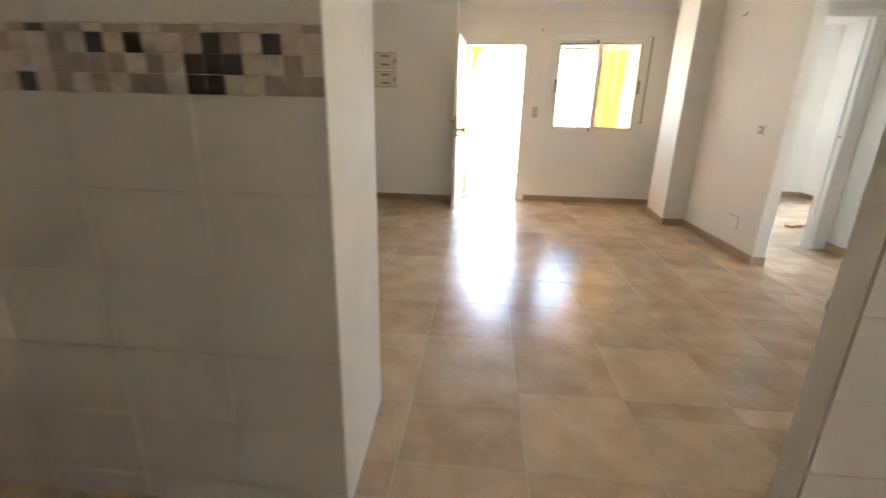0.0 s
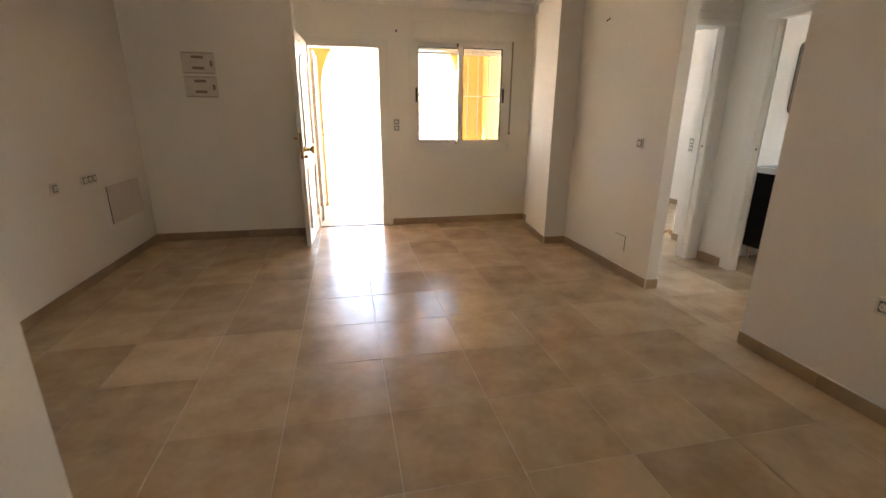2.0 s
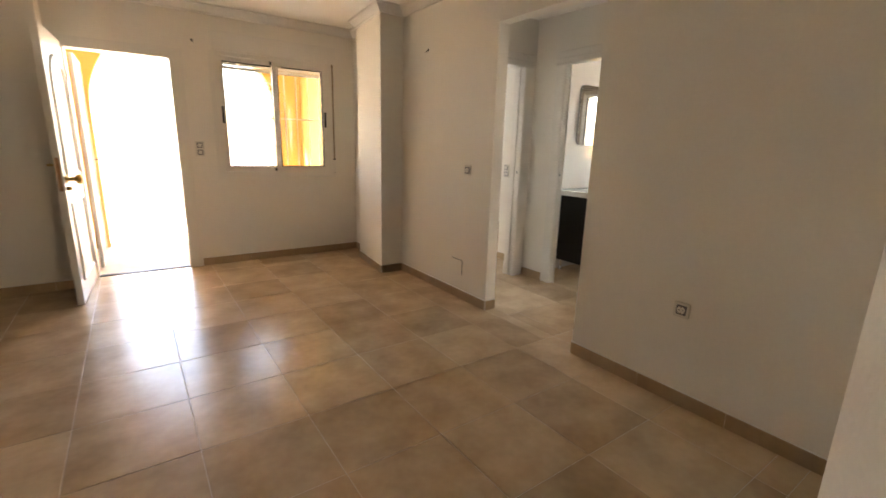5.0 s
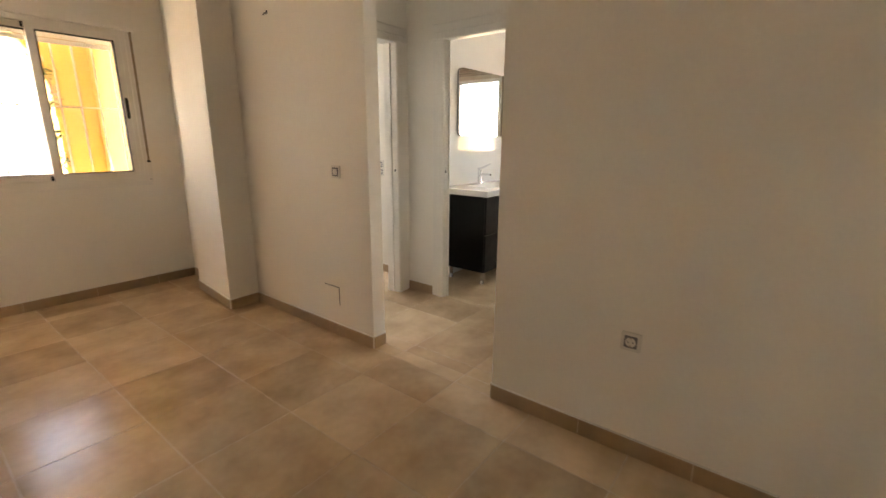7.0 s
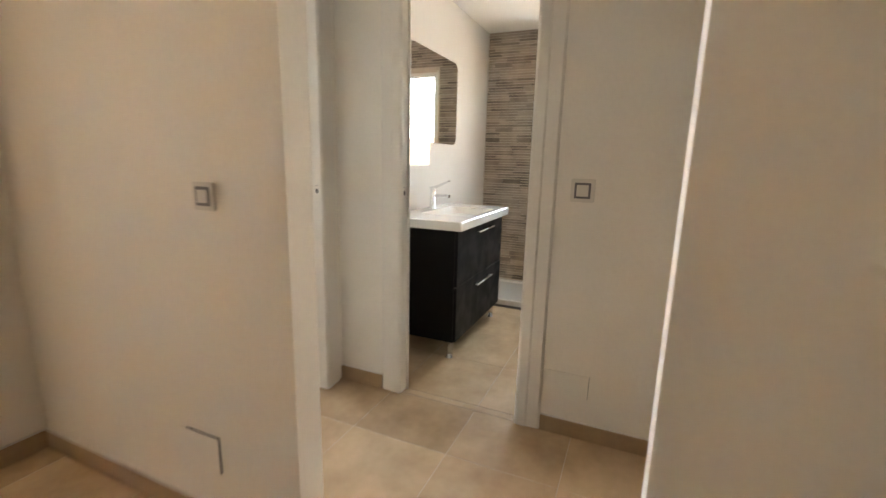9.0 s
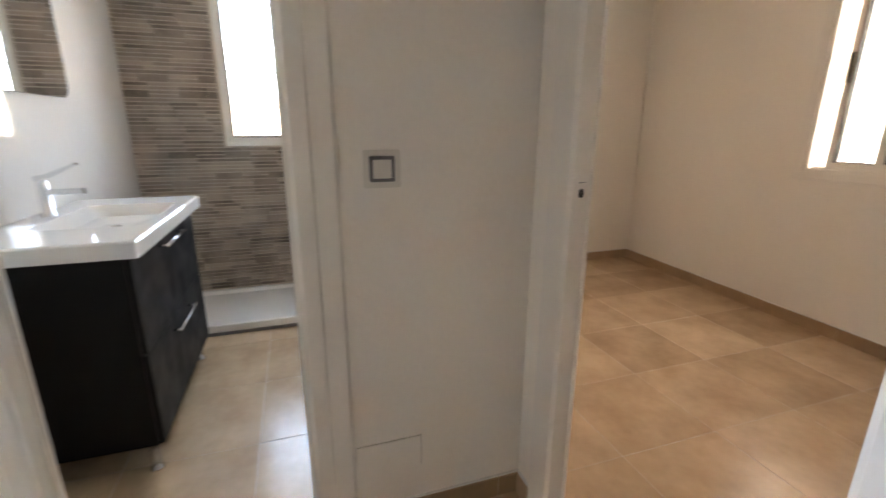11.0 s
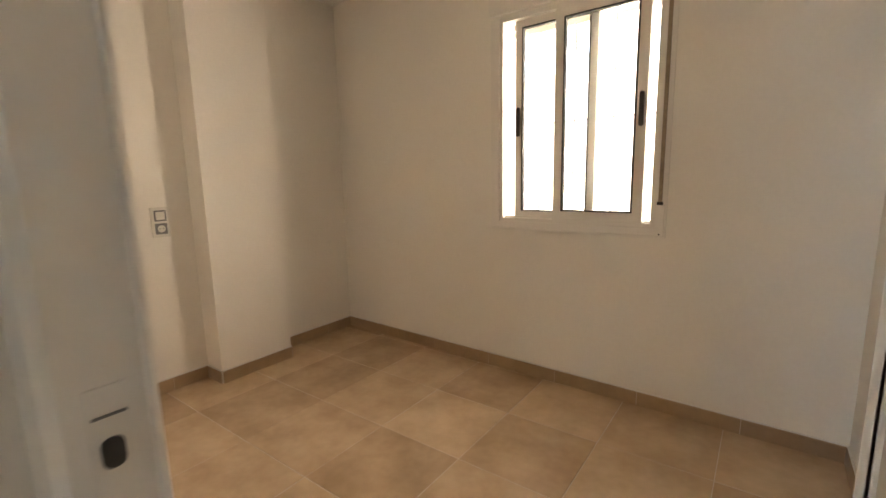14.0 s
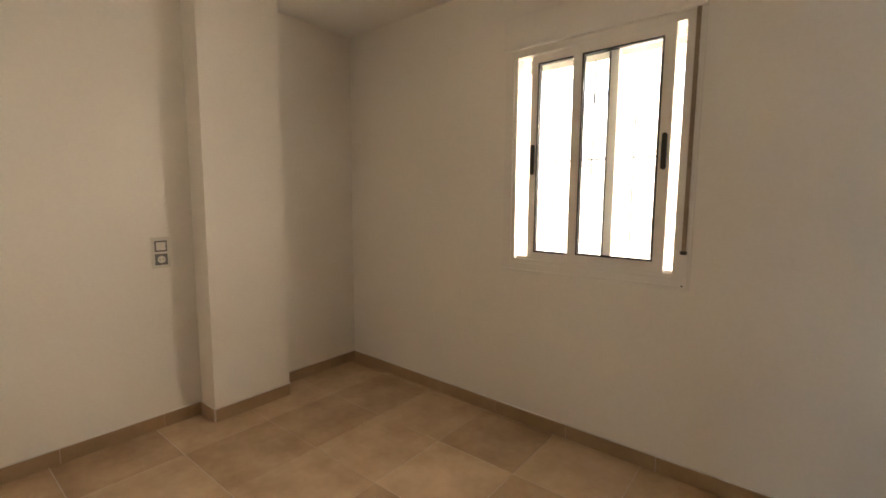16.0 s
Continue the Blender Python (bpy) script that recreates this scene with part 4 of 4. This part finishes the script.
# ---- bedroom wardrobe ----
wr = thing("built_in_wardrobe", pose(WX, RW0, 0, 0, 0, 90), "built-in wardrobe with cream and dark sliding doors, slightly open", "wardrobe")
ww = RW1 - RW0
part("trim", boxes([(-0.02, 0.0, -0.026, 0.010, 0.005, RZ + 0.06), (ww, ww + 0.06, -0.014, 0.0, 0.005, RZ + 0.06), (0, ww, -0.014, 0.0, RZ, RZ + 0.06)]), WOODWHITE, wr, "white trim boards")
part("plinth", box(0.0, ww, 0.056, 0.09, 0.0, 0.06), WOODWHITE, wr, "low white plinth")
part("sliding_door", box(0.40, ww - 0.002, 0.036, 0.054, 0.012, RZ - 0.005, 0.002), WOODWHITE, wr, "closed cream sliding door")
part("sliding_door", box(0.002, ww / 2 + 0.03, 0.060, 0.082, 0.062, RZ - 0.005, 0.002), NAVY, wr, "dark glossy sliding door behind it")
part("floor_guide", box(0.372, 0.397, 0.036, 0.054, 0.001, 0.10, 0.002), WOODWHITE, wr, "small white floor guide")
part("interior", boxes([(0.0, ww, 0.09, 0.1, 0.0, RZ)]), NAVY, wr)

# offcut of wood on the back bedroom floor
ob = tagged(part("wood_offcut", box(-0.16, 0.16, -0.035, 0.035, 0.0, 0.03, 0.002), PINE), "short raw pine offcut lying on the floor", "wood")
ob.matrix_world = pose(5.32, 6.40, 0.0, 0, 0, 25)
ob = tagged(part("wood_block", box(-0.05, 0.05, -0.025, 0.025, 0.0, 0.06, 0.002), PINE), "small pine block lying beside the offcut", "wood")
ob.matrix_world = pose(5.36, 6.28, 0.0, 0, 0, 70)

# ---- pieces: kitchen wall tiles and mosaic band ----
KROW = [0.0915 + 0.2333 * k for k in range(-1, 12)]
BAND0, BAND1 = 1.258, 1.408
pieces = {}


def piece(name, w, h, d, material, parent, m):
    """A flat tile w by h, d thick, lying in the local xz plane, face towards -y."""
    key = (name, round(w, 3), round(h, 3), material.name)
    if key not in pieces:
        bm = bmesh.new()
        e = min(0.0012, w * 0.1)
        b0 = [bm.verts.new(p) for p in ((0, 0, 0), (w, 0, 0), (w, 0, h), (0, 0, h))]
        b1 = [bm.verts.new(p) for p in ((0, -d + e, 0), (w, -d + e, 0), (w, -d + e, h), (0, -d + e, h))]
        b2 = [bm.verts.new(p) for p in ((e, -d, e), (w - e, -d, e), (w - e, -d, h - e), (e, -d, h - e))]
        for a, b in ((b0, b1), (b1, b2)):
            for k in range(4):
                bm.faces.new((a[k], a[(k + 1) % 4], b[(k + 1) % 4], b[k]))
        bm.faces.new(b2)
        me = bpy.data.meshes.new(name)
        bmesh.ops.recalc_face_normals(bm, faces=bm.faces)
        bm.to_mesh(me)
        bm.free()
        me.materials.append(material)
        pieces[key] = me
    ob = new(name, pieces[key])
    ob.parent = parent
    ob.matrix_world = m
    return ob


rng = random.Random(3)
for x0, x1, yf, nm in ((XW, 1.18, 2.03, "left"), (2.465, XE, 2.02, "right")):
    back = structure("tiling_" + nm, box(x0, x1, yf - 0.004, yf, 0.0, CEIL), KGROUT, "grey ceramic kitchen tiling with a mosaic band", "tiling")
    zs = [(a, min(a + 0.2333, BAND0)) for a in KROW if a < BAND0 - 0.01] + [(BAND1 + 0.2333 * k, min(BAND1 + 0.2333 * (k + 1), CEIL)) for k in range(5)]
    for a, b in zs:
        a = max(a, 0.001)
        if b - a < 0.02:
            continue
        x = x1 if nm == "left" else x0
        while (x > x0 + 0.02) if nm == "left" else (x < x1 - 0.02):
            wdt = min(0.33, (x - x0) if nm == "left" else (x1 - x))
            px = x - wdt if nm == "left" else x
            piece("tile", round(wdt - 0.003, 3), round(b - a - 0.003, 3), 0.008, KTILE, back, pose(px + 0.0015, yf - 0.001, a + 0.0015))
            x = x - wdt if nm == "left" else x + wdt
    n = int((x1 - x0) / 0.0475)
    for r in range(4):
        for k in range(n):
            px = x1 - (k + 1) * 0.0475 if nm == "left" else x0 + k * 0.0475
            mtl = rng.choices((MOSAIC_D, MOSAIC_M, MOSAIC_L), (2, 3, 4))[0]
            piece("mosaic", 0.0469, 0.0436 if r < 3 else 0.0172, 0.008, mtl, back, pose(px + 0.0003, yf - 0.001, BAND0 + r * 0.0442 + 0.0003))

# ---- pieces: floor tiles ----
T, J = 0.475, 0.0034
floor_mesh = {}


def floor_tile(x0, x1, y0, y1, parent, z, material):
    wdt, dep = round(x1 - x0 - J, 3), round(y1 - y0 - J, 3)
    key = (wdt, dep, material.name)
    if key not in floor_mesh:
        bm = bmesh.new()
        e = 0.0016
        lo = [bm.verts.new(p) for p in ((0, 0, -0.003), (wdt, 0, -0.003), (wdt, dep, -0.003), (0, dep, -0.003))]
        mid = [bm.verts.new((v.co.x, v.co.y, -0.0008)) for v in lo]
        hi = [bm.verts.new(p) for p in ((e, e, 0), (wdt - e, e, 0), (wdt - e, dep - e, 0), (e, dep - e, 0))]
        for a, b in ((lo, mid), (mid, hi)):
            for k in range(4):
                bm.faces.new((a[k], a[(k + 1) % 4], b[(k + 1) % 4], b[k]))
        bm.faces.new(hi)
        bmesh.ops.recalc_face_normals(bm, faces=bm.faces)
        me = bpy.data.meshes.new("tile")
        bm.to_mesh(me)
        bm.free()
        me.materials.append(material)
        floor_mesh[key] = me
    ob = new("tile", floor_mesh[key])
    ob.parent = parent
    ob.matrix_world = pose(x0 + J / 2, y0 + J / 2, z + rng.uniform(-0.0003, 0.0003), rng.uniform(-0.07, 0.07), rng.uniform(-0.07, 0.07))


def cuts(a, b, origin):
    k = math.ceil((a - origin) / T - 1e-6)
    edge = [a]
    while origin + k * T < b - 0.004:
        if origin + k * T > a + 0.004:
            edge.append(origin + k * T)
        k += 1
    return list(zip(edge, edge[1:] + [b]))


LX, LY, RX, RY = 1.288, 4.164, 4.99, 2.816
for x0, x1, y0, y1, ox, oy, z, parent, mtl in [
    (XW, XE, 2.62, YP, LX, LY, 0.0, floor, TILE), (1.165, XE, YP, YN, LX, LY, 0.0, floor, TILE), (D0 + 0.03, D1 - 0.03, YN, 7.41, LX, LY, 0.0, floor, TILE),
    (1.14, XE, 2.10, 2.62, LX, LY, 0.0, floor, TILE), (XW, XE, -1.0, 2.10, LX, LY, 0.0, floor, TILE),
    (XE, XE + EW, O0, O1, LX, LY, 0.0, floor, TILE), (XE + EW, HX, HS, HN, LX, LY, 0.0, floor, TILE),
    (JS0 + 0.022, JS1 - 0.022, HB, HS, RX, RY, 0.0, floor, TILE), (WX, BX, BS, HB, RX, RY, 0.0, floor, TILE),
    (HX, HX + HT, JB0 + 0.022, JB1 - 0.022, RX, RY, 0.0, floor, TILE), (HX + HT, 6.62, BATHS, BATHN, 5.51, 4.64, 0.0, floor, TILE),
    (JN0 + 0.022, JN1 - 0.022, HN, 5.56, RX, RY, 0.0, floor, TILE), (XE + EW, 6.75, 5.56, 8.6, RX, RY, 0.0, floor, TILE),
    (0.0, XE - 0.12, 7.64, 10.3, LX, LY, -0.015, terrace, TERRACE)]:
    for a, b in cuts(x0, x1, ox):
        for c, d in cuts(y0, y1, oy):
            floor_tile(a, b, c, d, parent, z, mtl)
